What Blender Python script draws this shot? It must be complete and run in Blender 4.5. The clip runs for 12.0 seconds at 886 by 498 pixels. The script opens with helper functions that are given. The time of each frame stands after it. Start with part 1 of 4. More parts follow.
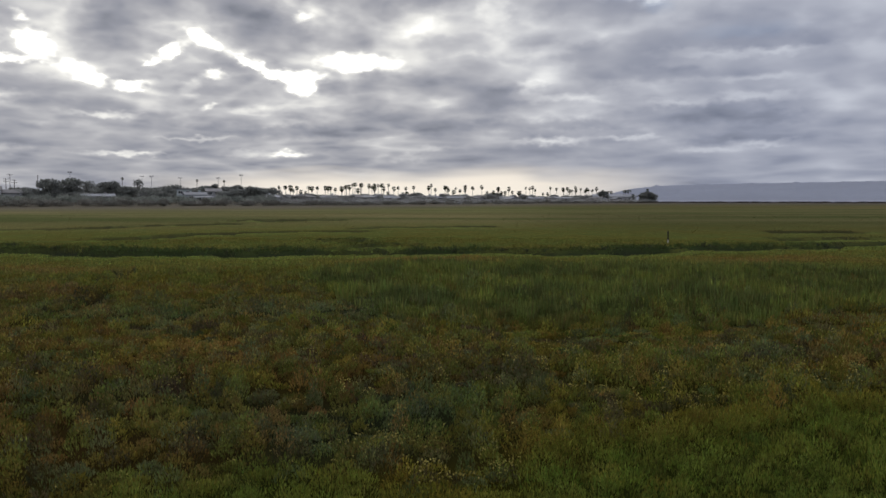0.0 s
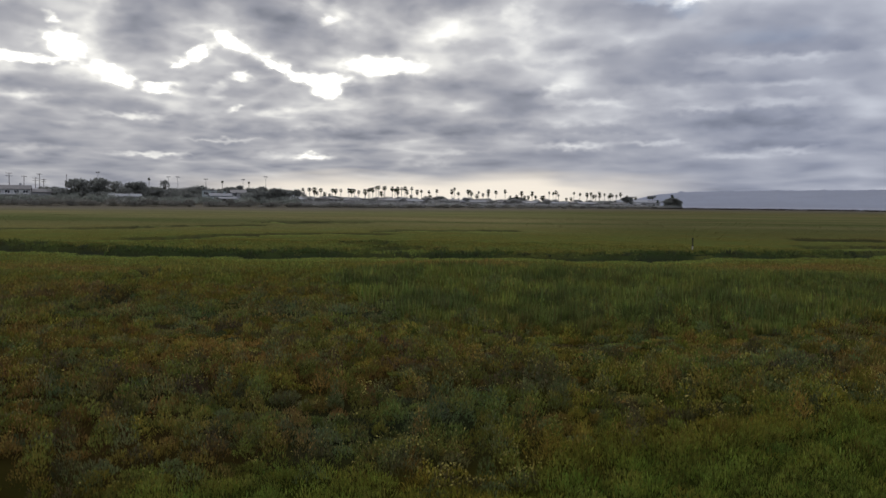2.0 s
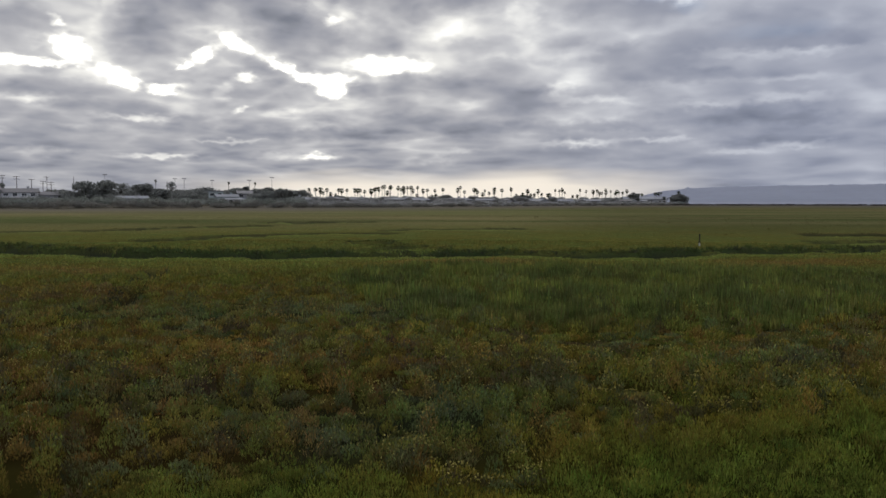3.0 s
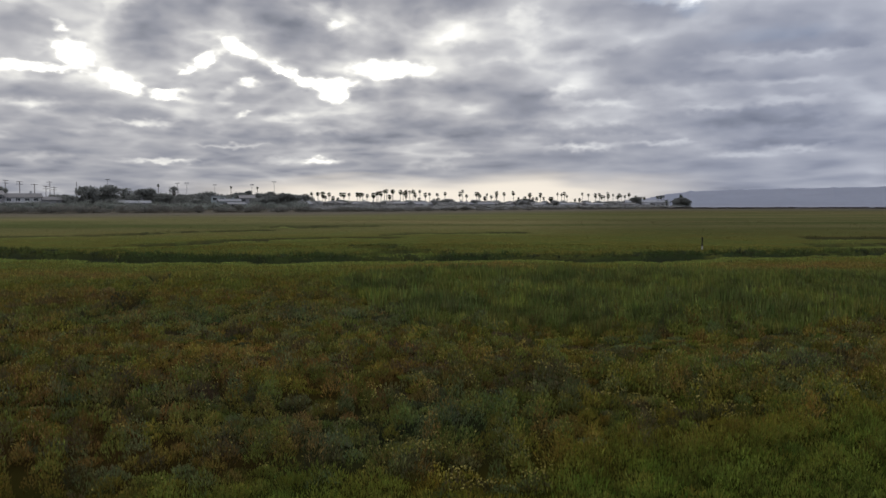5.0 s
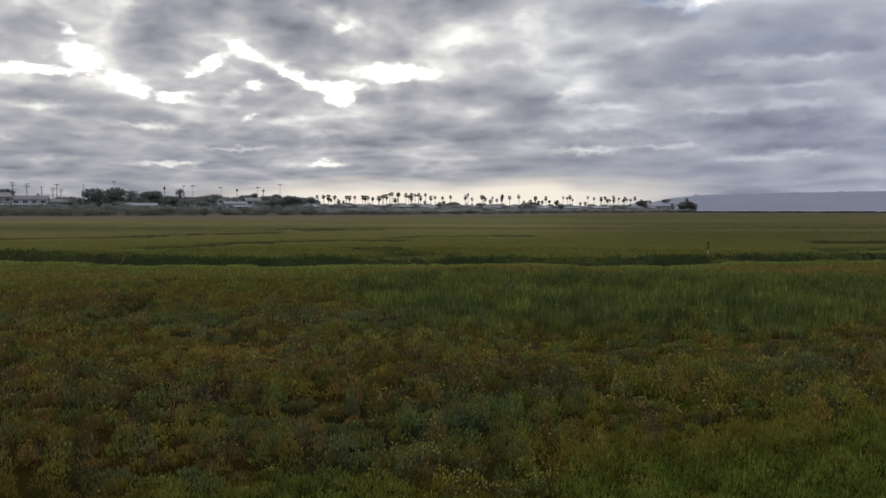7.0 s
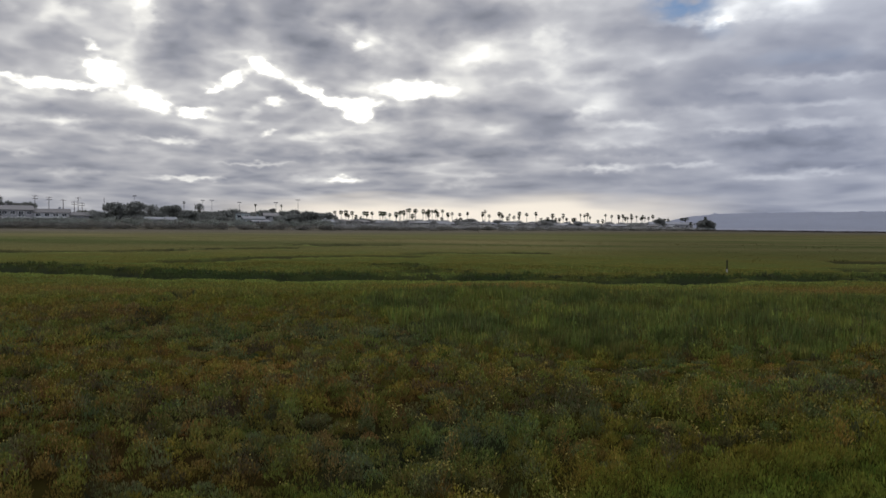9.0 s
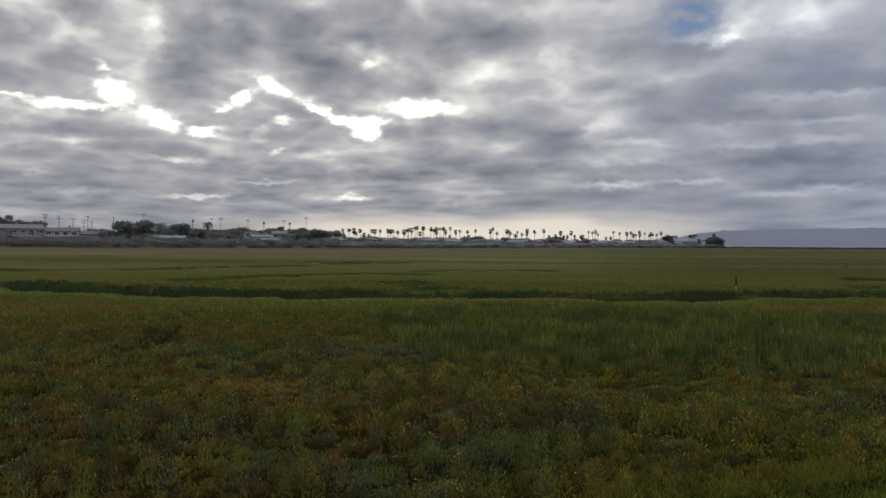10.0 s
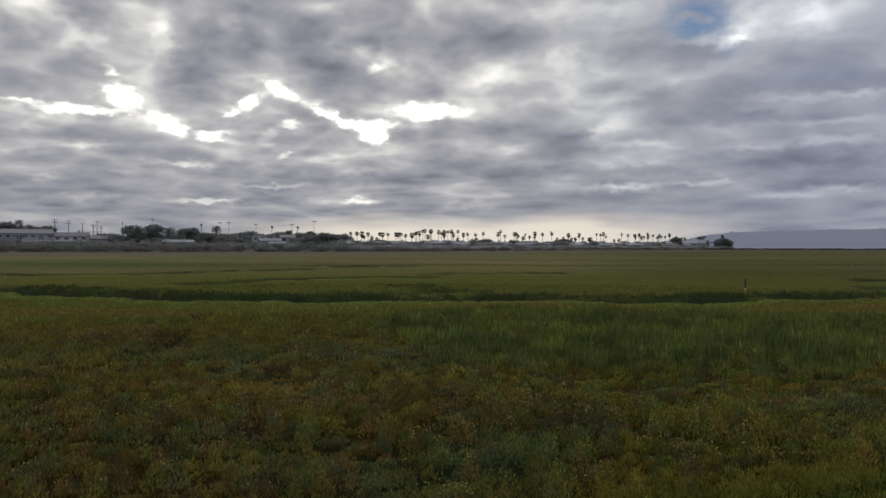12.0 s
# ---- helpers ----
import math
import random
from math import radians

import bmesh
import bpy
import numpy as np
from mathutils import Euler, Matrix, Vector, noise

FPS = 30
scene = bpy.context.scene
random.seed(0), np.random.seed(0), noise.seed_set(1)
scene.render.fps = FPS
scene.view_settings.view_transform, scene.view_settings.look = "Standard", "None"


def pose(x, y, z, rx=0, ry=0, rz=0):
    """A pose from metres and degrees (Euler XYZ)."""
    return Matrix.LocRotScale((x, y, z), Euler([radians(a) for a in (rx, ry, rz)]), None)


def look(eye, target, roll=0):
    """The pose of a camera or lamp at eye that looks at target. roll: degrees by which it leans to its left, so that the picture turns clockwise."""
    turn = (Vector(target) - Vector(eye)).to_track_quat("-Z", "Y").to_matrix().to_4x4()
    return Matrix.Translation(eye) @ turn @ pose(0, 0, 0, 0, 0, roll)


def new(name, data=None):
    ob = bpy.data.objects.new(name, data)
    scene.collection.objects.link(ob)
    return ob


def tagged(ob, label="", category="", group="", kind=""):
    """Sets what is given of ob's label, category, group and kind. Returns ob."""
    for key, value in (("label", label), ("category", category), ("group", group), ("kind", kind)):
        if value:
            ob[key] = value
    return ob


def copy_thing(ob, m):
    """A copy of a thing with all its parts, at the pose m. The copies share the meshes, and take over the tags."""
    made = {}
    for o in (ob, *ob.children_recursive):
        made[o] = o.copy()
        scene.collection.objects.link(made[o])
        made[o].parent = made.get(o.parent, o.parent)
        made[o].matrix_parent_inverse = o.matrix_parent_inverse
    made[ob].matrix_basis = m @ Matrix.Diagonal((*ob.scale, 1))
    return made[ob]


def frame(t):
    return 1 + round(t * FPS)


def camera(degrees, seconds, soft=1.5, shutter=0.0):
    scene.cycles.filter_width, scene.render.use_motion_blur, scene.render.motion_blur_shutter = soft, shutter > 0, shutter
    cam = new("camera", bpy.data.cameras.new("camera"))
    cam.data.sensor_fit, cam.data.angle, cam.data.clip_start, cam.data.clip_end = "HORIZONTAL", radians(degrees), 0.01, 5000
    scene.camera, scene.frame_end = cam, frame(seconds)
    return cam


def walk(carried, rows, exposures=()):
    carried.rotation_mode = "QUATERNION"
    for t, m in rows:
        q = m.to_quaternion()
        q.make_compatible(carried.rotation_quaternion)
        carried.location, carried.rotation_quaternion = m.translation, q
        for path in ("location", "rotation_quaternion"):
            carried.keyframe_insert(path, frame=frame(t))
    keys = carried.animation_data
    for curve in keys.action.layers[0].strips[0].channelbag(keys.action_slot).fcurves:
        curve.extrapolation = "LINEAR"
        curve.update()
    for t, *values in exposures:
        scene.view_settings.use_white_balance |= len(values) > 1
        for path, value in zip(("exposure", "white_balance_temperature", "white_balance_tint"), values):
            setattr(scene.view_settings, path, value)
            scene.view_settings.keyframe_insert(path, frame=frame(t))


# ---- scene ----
# ---- camera ----
cam = camera(58.0, 12.0, soft=1.6)
EYE = Vector((0.0, 0.0, 3.0))
# seconds, yaw, pitch, roll, and the sway of the hand in metres
PATH = [
    (0, 0.000, -3.570, 0.000, 0.000, 0.000, 0.000),
    (0.5, 0.628, -3.501, -0.326, -0.000, 0.009, 0.001),
    (1, 1.453, -3.437, -0.371, -0.006, 0.005, 0.001),
    (1.5, 1.610, -3.345, -0.516, -0.007, 0.011, -0.002),
    (2, 1.647, -3.314, -0.648, -0.008, 0.010, -0.001),
    (2.5, 1.841, -3.372, -0.500, -0.003, 0.013, -0.003),
    (3, 2.078, -3.410, -0.038, 0.000, 0.009, -0.002),
    (5, 2.240, -3.130, 0.109, -0.001, 0.010, 0.004),
    (5.5, 2.254, -3.055, 0.040, -0.006, 0.018, 0.001),
    (6, 2.371, -3.064, 0.021, -0.005, 0.015, 0.001),
    (6.5, 2.451, -2.945, 0.026, -0.007, 0.018, -0.001),
    (7, 2.630, -2.901, -0.033, -0.007, 0.007, 0.001),
    (8.8, 3.572, -2.622, -0.291, -0.004, 0.031, 0.014),
    (9, 3.848, -1.729, -0.527, -0.013, 0.028, 0.006),
    (9.5, 4.177, -0.733, -0.394, -0.011, 0.018, 0.004),
    (10, 4.410, -0.477, -0.367, -0.009, 0.006, 0.013),
    (10.5, 4.294, -0.477, -0.300, -0.017, 0.002, 0.010),
    (11, 4.398, -0.386, -0.218, -0.016, -0.005, 0.010),
    (11.5, 4.756, -0.346, -0.149, -0.016, 0.010, 0.011),
    (12, 4.969, -0.267, -0.094, -0.018, 0.004, 0.009),
]
walk(cam, [(t, pose(EYE.x + dx, EYE.y + dy, EYE.z + dz, 90 + pitch, roll, yaw)) for t, yaw, pitch, roll, dx, dy, dz in PATH],
     exposures=[(0.0, 0.0), (7.0, 0.0), (8.7, 0.02), (9.0, 0.02), (9.5, -0.20), (10.2, -0.24), (12.0, -0.22)])


# ---- node helper ----
class Net:
    """Short hand for building a node tree."""

    def __init__(self, tree):
        self.tree = tree
        tree.nodes.clear()

    def add(self, kind):
        return self.tree.nodes.new(kind)

    def put(self, value, socket):
        if isinstance(value, bpy.types.NodeSocket):
            self.tree.links.new(value, socket)
        else:
            socket.default_value = value

    def math(self, op, a, b=0.0, c=0.0):
        n = self.add("ShaderNodeMath")
        n.operation = op
        for i, v in enumerate((a, b, c)):
            self.put(v, n.inputs[i])
        return n.outputs[0]

    def vec(self, op, a, b=(0, 0, 0)):
        n = self.add("ShaderNodeVectorMath")
        n.operation = op
        self.put(a, n.inputs[0])
        if op != "LENGTH":
            self.put(b, n.inputs[3] if op == "SCALE" else n.inputs[1])
        return n.outputs["Value"] if op in ("LENGTH", "DOT_PRODUCT") else n.outputs[0]

    def noise(self, vector, scale, detail=4.0, rough=0.55, distortion=0.0, flat=False):
        n = self.add("ShaderNodeTexNoise")
        n.noise_dimensions = "2D" if flat else "3D"
        self.put(vector, n.inputs["Vector"])
        n.inputs["Scale"].default_value = scale
        n.inputs["Detail"].default_value = detail
        n.inputs["Roughness"].default_value = rough
        n.inputs["Distortion"].default_value = distortion
        return n

    def span(self, value, a, b, c=0.0, d=1.0, kind="SMOOTHSTEP"):
        n = self.add("ShaderNodeMapRange")
        n.interpolation_type = kind
        for i, v in enumerate((value, a, b, c, d)):
            self.put(v, n.inputs[i])
        return n.outputs[0]

    def mix(self, fac, a, b, blend="MIX"):
        n = self.add("ShaderNodeMix")
        n.data_type, n.blend_type = "RGBA", blend
        self.put(fac, n.inputs[0])
        self.put(a, n.inputs[6])
        self.put(b, n.inputs[7])
        return n.outputs[2]

    def ramp(self, fac, stops):
        n = self.add("ShaderNodeValToRGB")
        r = n.color_ramp
        while len(r.elements) < len(stops):
            r.elements.new(0.5)
        for e, (p, c) in zip(r.elements, stops):
            e.position, e.color = p, (*c, 1)
        self.put(fac, n.inputs[0])
        return n.outputs[0]

    def attribute(self, name):
        n = self.add("ShaderNodeAttribute")
        n.attribute_name = name
        return n.outputs["Color"]

    def join(self, x, y, z=0.0):
        n = self.add("ShaderNodeCombineXYZ")
        for i, v in enumerate((x, y, z)):
            self.put(v, n.inputs[i])
        return n.outputs[0]


# ---- sky: a broken deck of low cloud over the evening sky ----
SUN_BEARING, SUN_HEIGHT = -4.0, 20.0

# openings and thin places in the deck: bearing, height, half width, half height (degrees), lean (degrees), strength
GAPS_BRIGHT = [
    (-26.9, 9.8, 1.25, 0.78, -35, 1),
    (-29.11, 8.75, 3.40, 0.26, -4, 0.7),
    (-32.23, 9.03, 2.52, 0.20, -3, 0.5),
    (-23.9, 8.1, 1.4, 0.42, -28, 0.9),
    (-21.21, 7.53, 1.24, 0.32, 0, 0.85),
    (-27.6, 11.4, 0.6, 0.3, -20, 0.35),
    (-20.0, 9.0, 0.6, 0.26, 20, 0.55),
    (-18.6, 9.9, 0.65, 0.34, 40, 0.7),
    (-16.45, 10.75, 1.15, 0.42, -25, 0.75),
    (-12.9, 9.05, 1.9, 0.28, -25, 0.7),
    (-10.39, 8.41, 2.10, 0.49, -3, 1),
    (-9.91, 7.67, 1.05, 0.57, 0, 1),
    (-5.96, 9.56, 2.67, 0.65, 0, 1),
]
GAPS_THIN = [
    (-19.03, 9.49, 17.29, 3.65, 0, 0.105),
    (-22.40, 5.53, 2.1, 0.2, 5, 0.36),
    (-15.94, 8.45, 0.75, 0.26, 0, 0.50),
    (-16.13, 6.21, 0.6, 0.22, 20, 0.40),
    (-17.10, 4.11, 1.9, 0.14, 4, 0.42),
    (-21.28, 3.0, 2.33, 0.16, 0, 0.45),
    (-10.79, 3.12, 1.3, 0.2, 0, 0.48),
    (-12.59, 6.04, 1.61, 0.36, 0, 0.225),
    (7.61, 4.12, 2.1, 0.26, 0, 0.46),
    (12.89, 4.25, 1.8, 0.18, 0, 0.30),
    (16.12, 6.52, 2.27, 0.24, 4, 0.225),
    (6.05, 7.89, 1.03, 0.55, 20, 0.16),
    (21.21, 6.78, 3.27, 0.32, 6, 0.225),
    (7.98, 10.53, 3.95, 0.49, 12, 0.188),
]
GAPS_FAINT = [
    (10.65, 6.72, 1.56, 0.73, 30, 0.165),
    (0.90, 12.47, 4.84, 1.62, 0, 0.15),
    (3.09, 11.26, 2.41, 1.01, 0, 0.09),
    (17.14, 14.85, 3.00, 1.82, 5, 0.186),
    (2.09, 16.20, 4.82, 1.62, 0, 0.15),
    (-32.39, 14.52, 2.52, 1.42, -20, 0.3),
    (-24.58, 13.96, 1.91, 2.43, 0, 0.15),
    (12.86, 13.72, 2.31, 0.28, 8, 0.262),
    (-9.19, 12.67, 2.02, 0.65, -20, 0.188),
    (-0.29, 6.81, 1.21, 0.28, 0, 0.09),
    (7.99, 7.06, 2.76, 0.24, 0, 0.188),
    (7.59, 12.25, 3.56, 0.81, 10, 0.15),
]
BREAKS_WEST = [
    (-33.03, 7.40, 1.79, 0.28, -5, 0.22),
    (-29.11, 6.52, 1.85, 0.28, -4, 0.25),
    (-31.59, 4.38, 1.27, 0.24, 0, 0.22),
    (-28.60, 3.09, 1.86, 0.28, 0, 0.25),
    (-27.75, 12.43, 2.05, 1.01, -15, 0.2),
    (-24.22, 13.63, 0.61, 1.62, 0, 0.2),
    (-20.16, 15.02, 0.70, 0.89, 0, 0.2),
    (-13.98, 16.29, 1.60, 0.57, 0, 0.2),
    (-18.64, 9.88, 1.57, 0.32, 30, 0.2),
    (-17.49, 7.42, 0.87, 0.49, 40, 0.25),
    (-9.79, 12.39, 0.57, 0.28, 0, 0.35),
    (-10.80, 13.59, 2.42, 0.49, -10, 0.18),
    (-7.38, 12.12, 1.62, 1.01, 0, 0.2),
    (-32.55, 6.01, 1.62, 0.20, 0, 0.15),
    (-13.97, 3.16, 2.00, 0.20, 0, 0.2),
    (-10.39, 5.39, 2.42, 0.32, 0, 0.15),
]
BREAKS_EAST = [
    (5.64, 15.88, 3.58, 1.05, 8, 0.2),
    (6.05, 7.77, 0.95, 0.41, 10, 0.2),
    (21.85, 9.58, 3.25, 0.28, 3, 0.22),
    (17.50, 9.83, 2.62, 0.28, 3, 0.15),
    (18.51, 14.78, 3.34, 1.05, 8, 0.15),
    (15.74, 13.92, 2.27, 0.57, 12, 0.15),
    (21.87, 3.70, 1.81, 0.24, 0, 0.25),
    (18.04, 3.37, 2.24, 0.20, 0, 0.18),
    (-0.29, 3.61, 1.61, 0.20, 0, 0.2),
    (-2.30, 2.93, 2.02, 0.24, 0, 0.2),
    (7.60, 9.39, 1.19, 1.22, 50, 0.15),
    (14.67, 13.37, 0.92, 0.28, 20, 0.3),
    (3.68, 12.59, 1.20, 1.01, 40, 0.2),
    (-1.11, 11.73, 2.42, 0.73, 0, 0.2),
    (20.88, 7.98, 2.92, 0.24, 4, 0.15),
]
# thick, dark places, same fields
THICK = [
    (-15.55, 13.81, 4.38, 1.82, -5, 0.15),
    (-2.33, 14.61, 4.86, 1.30, -8, 0.16),
    (-30.77, 11.09, 4.01, 1.46, -5, 0.22),
    (-21.66, 12.72, 2.33, 1.82, 0, 0.25),
    (-12.79, 10.66, 2.21, 0.81, -20, 0.2),
    (2.11, 7.38, 4.42, 1.22, 0, 0.2),
    (-5.95, 7.62, 2.43, 0.65, 0, 0.2),
    (21.84, 10.21, 5.78, 0.65, 0, 0.2),
    (19.22, 6.09, 5.54, 0.89, 0, 0.15),
    (11.39, 10.56, 4.27, 0.81, 5, 0.15),
    (-17.88, 8.19, 1.58, 0.81, 0, 0.15),
    (-29.11, 7.29, 5.55, 0.57, 0, 0.15),
    (-27.40, 3.87, 7.49, 0.73, 0, 0.15),
    (-0.29, 5.02, 10.09, 0.57, 0, 0.15),
    (21.86, 4.89, 7.23, 0.81, 0, 0.15),
]
BANKS_WEST = [
    (-28.77, 14.88, 1.85, 0.81, -10, 0.3),
    (-16.72, 14.86, 3.17, 1.46, -5, 0.168),
    (-8.39, 15.53, 2.83, 1.22, 0, 0.22),
    (-11.60, 11.66, 2.01, 0.65, -15, 0.25),
    (-14.57, 9.26, 2.40, 0.49, -20, 0.2),
    (-12.39, 4.65, 6.83, 0.41, 0, 0.22),
    (-25.65, 6.10, 4.55, 0.41, 0, 0.15),
    (-30.77, 5.39, 4.38, 0.32, 0, 0.12),
    (-22.40, 10.82, 2.32, 1.05, 0, 0.22),
    (-13.98, 12.74, 2.40, 0.97, 0, 0.25),
    (-33.02, 13.09, 1.07, 0.81, 0, 0.15),
    (-5.14, 5.83, 4.86, 0.36, 0, 0.15),
    (-19.02, 5.63, 2.36, 0.32, 0, 0.15),
    (-16.33, 7.26, 0.99, 0.41, 0, 0.12),
    (-26.01, 4.66, 4.54, 0.32, 0, 0.12),
]
BANKS_EAST = [
    (-1.11, 14.33, 3.64, 1.13, -8, 0.14),
    (10.26, 13.05, 4.30, 0.89, 8, 0.195),
    (11.77, 9.04, 3.49, 0.89, 6, 0.172),
    (18.53, 11.37, 4.46, 0.73, 4, 0.172),
    (15.40, 8.41, 4.18, 0.49, 3, 0.156),
    (15.06, 5.70, 4.57, 0.41, 0, 0.14),
    (19.39, 6.37, 2.21, 0.41, 0, 0.156),
    (3.70, 5.30, 6.81, 0.41, 0, 0.156),
    (18.55, 4.09, 3.34, 0.32, 0, 0.156),
    (21.83, 12.63, 3.98, 0.89, 6, 0.117),
    (-3.12, 8.41, 2.43, 0.73, 0, 0.195),
    (4.09, 7.15, 2.00, 0.73, 10, 0.156),
    (2.10, 9.54, 2.41, 0.57, 8, 0.14),
    (22.50, 5.39, 3.23, 0.41, 0, 0.156),
    (10.66, 5.25, 3.51, 0.32, 0, 0.14),
    (8.77, 3.34, 7.87, 0.41, 0, 0.0936),
]


def build_sky():
    w = bpy.data.worlds.new("sky")
    scene.world = w
    w.use_nodes = True
    w.cycles.sampling_method, w.cycles.sample_map_resolution = "MANUAL", 256
    k = Net(w.node_tree)
    d = k.add("ShaderNodeTexCoord").outputs["Generated"]
    s = k.add("ShaderNodeSeparateXYZ")
    k.put(d, s.inputs[0])
    x, y, z = s.outputs
    az = k.math("MULTIPLY", k.math("ARCTAN2", x, y), 57.2958)
    el = k.math("MULTIPLY", k.math("ARCSINE", z), 57.2958)
    # cloud deck seen in perspective: the banks close up towards the horizon
    over = k.math("MAXIMUM", el, 0.0)
    deck = k.join(k.math("MULTIPLY", az, 0.030), k.math("LOGARITHM", k.math("ADD", over, 4.0), 2.71828))
    q = k.join(az, el)
    bend = k.noise(k.join(k.math("MULTIPLY", az, 0.20), k.math("MULTIPLY", el, 0.42)), 1.0, 3.0, 0.6, flat=True)
    off = k.vec("SUBTRACT", bend.outputs["Color"], (0.5, 0.5, 0.5))
    fine = k.noise(k.join(k.math("MULTIPLY", az, 0.9), k.math("MULTIPLY", el, 1.7)), 1.0, 2.0, 0.5, flat=True)
    off2 = k.vec("SUBTRACT", fine.outputs["Color"], (0.5, 0.5, 0.5))
    q = k.vec("ADD", q, k.vec("MULTIPLY", off, (0.7, 0.4, 0)))
    q = k.vec("ADD", q, k.vec("MULTIPLY", off2, (1.2, 0.7, 0)))

    flat = k.add("ShaderNodeSeparateXYZ")
    k.put(q, flat.inputs[0])

    def spots(rows, lo, hi, wide=0.0):
        """Sum of soft ellipses; the running sum rides along as a third coordinate, so that they are worked out in turn."""
        total = halo = 0.0
        for b, h, rb, rh, lean, power in rows:
            v = k.join(flat.outputs[0], flat.outputs[1], total)
            if abs(lean) < 9:
                n = k.add("ShaderNodeVectorMath")
                n.operation = "MULTIPLY_ADD"
                k.put(v, n.inputs[0])
                n.inputs[1].default_value, n.inputs[2].default_value = (1 / rb, 1 / rh, 0), (-b / rb, -h / rh, 0)
                d = k.vec("LENGTH", n.outputs[0])
            else:
                c, s_ = math.cos(radians(lean)), math.sin(radians(lean))
                along = k.math("ADD", k.vec("DOT_PRODUCT", v, (c / rb, s_ / rb, 0)), -(c * b + s_ * h) / rb)
                across = k.math("ADD", k.vec("DOT_PRODUCT", v, (-s_ / rh, c / rh, 0)), (s_ * b - c * h) / rh)
                d = k.vec("LENGTH", k.join(along, across))
            total = k.math("ADD", total, k.span(d, hi, lo, 0.0, power))
            if wide:
                halo = k.math("MAXIMUM", halo, k.span(d, wide, 0.6, 0.0, power))
        return (total, halo) if wide else total

    big = k.noise(deck, 2.6, 2.0, 0.5, flat=True).outputs[0]
    mid = k.noise(deck, 7.0, 2.0, 0.4, flat=True).outputs[0]
    wander = k.vec("ADD", deck, k.vec("MULTIPLY", k.vec("SUBTRACT", k.noise(deck, 5.0, 3.0, 0.55, flat=True).outputs["Color"], (0.5, 0.5, 0.5)), (0.16, 0.12, 0)))
    cells = k.add("ShaderNodeTexVoronoi")
    cells.feature, cells.voronoi_dimensions = "SMOOTH_F1", "2D"
    k.put(wander, cells.inputs["Vector"])
    cells.inputs["Scale"].default_value = 8.0
    cells.inputs["Smoothness"].default_value = 0.4
    puffs = k.add("ShaderNodeTexVoronoi")
    puffs.feature, puffs.voronoi_dimensions = "SMOOTH_F1", "2D"
    k.put(wander, puffs.inputs["Vector"])
    puffs.inputs["Scale"].default_value = 17.0
    puffs.inputs["Smoothness"].default_value = 0.4
    small = k.noise(deck, 19.0, 2.0, 0.4, flat=True).outputs[0]
    streak = k.noise(k.join(k.math("MULTIPLY", az, 0.10), k.math("MULTIPLY", el, 0.62)), 1.0, 2.0, 0.5, 0.2, flat=True).outputs[0]
    base = k.math("MULTIPLY", k.math("SUBTRACT", big, 0.5), 0.30)
    base = k.math("ADD", base, k.math("MULTIPLY", k.math("SUBTRACT", mid, 0.5), 0.38))
    base = k.math("ADD", base, k.math("MULTIPLY", k.math("SUBTRACT", cells.outputs["Distance"], 0.40), k.span(az, -8.0, 8.0, 0.46, 0.30)))
    base = k.math("ADD", base, k.math("MULTIPLY", k.math("SUBTRACT", puffs.outputs["Distance"], 0.40), k.span(az, -8.0, 8.0, 0.22, 0.06)))
    base = k.math("ADD", base, k.math("MULTIPLY", k.math("SUBTRACT", streak, 0.5), 0.14))
    base = k.math("ADD", base, k.math("MULTIPLY", k.math("SUBTRACT", small, 0.5), k.span(az, -8.0, 8.0, 0.18, 0.08)))
    base = k.math("ADD", base, 0.50)
    base = k.math("ADD", base, spots(GAPS_THIN + GAPS_FAINT + BREAKS_WEST + BREAKS_EAST, 0.1, 1.7))
    base = k.math("SUBTRACT", base, k.span(el, 7.0, 1.5, 0.0, 0.18))
    base = k.math("SUBTRACT", base, spots(THICK + BANKS_WEST + BANKS_EAST, 0.1, 1.7))
    gap, halo = spots(GAPS_BRIGHT, 0.05, 1.4, 3.0)
    gap = k.math("MULTIPLY", gap, k.span(k.math("ADD", k.math("MULTIPLY", small, 0.6), k.math("MULTIPLY", mid, 0.4)), 0.30, 0.62, 0.55, 1.2))
    base = k.math("ADD", base, k.math("MULTIPLY", halo, 0.17))
    base = k.math("ADD", base, gap)
    cloud = k.ramp(base, [
        (0.0, (0.205, 0.218, 0.262)), (0.10, (0.255, 0.266, 0.308)), (0.22, (0.305, 0.315, 0.362)), (0.45, (0.425, 0.427, 0.458)),
        (0.66, (0.59, 0.588, 0.60)), (0.83, (0.84, 0.83, 0.80)), (1.0, (1.25, 1.23, 1.16))])
    cloud = k.mix(1.0, cloud, k.ramp(k.span(gap, 0.3, 1.1), [(0, (1, 1, 1)), (1, (1.6, 1.58, 1.5))]), "MULTIPLY")
    # the deck grows brighter towards the zenith
    high = k.span(el, 22.0, 70.0, 1.0, 2.9)
    cloud = k.vec("SCALE", cloud, high)
    # the deck is bluer away from the sun, and a warm clear strip lies along the horizon below it
    side = k.span(az, -6.0, 26.0)
    cloud = k.mix(side, cloud, k.mix(1.0, cloud, (0.90, 0.95, 1.06, 1), "MULTIPLY"))
    strip = k.math("MULTIPLY", k.span(k.math("ADD", el, k.math("MULTIPLY", k.math("SUBTRACT", streak, 0.5), 1.6)), 2.3, 1.1),
                   k.span(k.math("ABSOLUTE", k.math("SUBTRACT", az, -2.5)), 21.0, 7.0, 0.0, 1.0))
    cloud = k.mix(strip, cloud, (0.93, 0.85, 0.74, 1))
    sky = k.add("ShaderNodeTexSky")
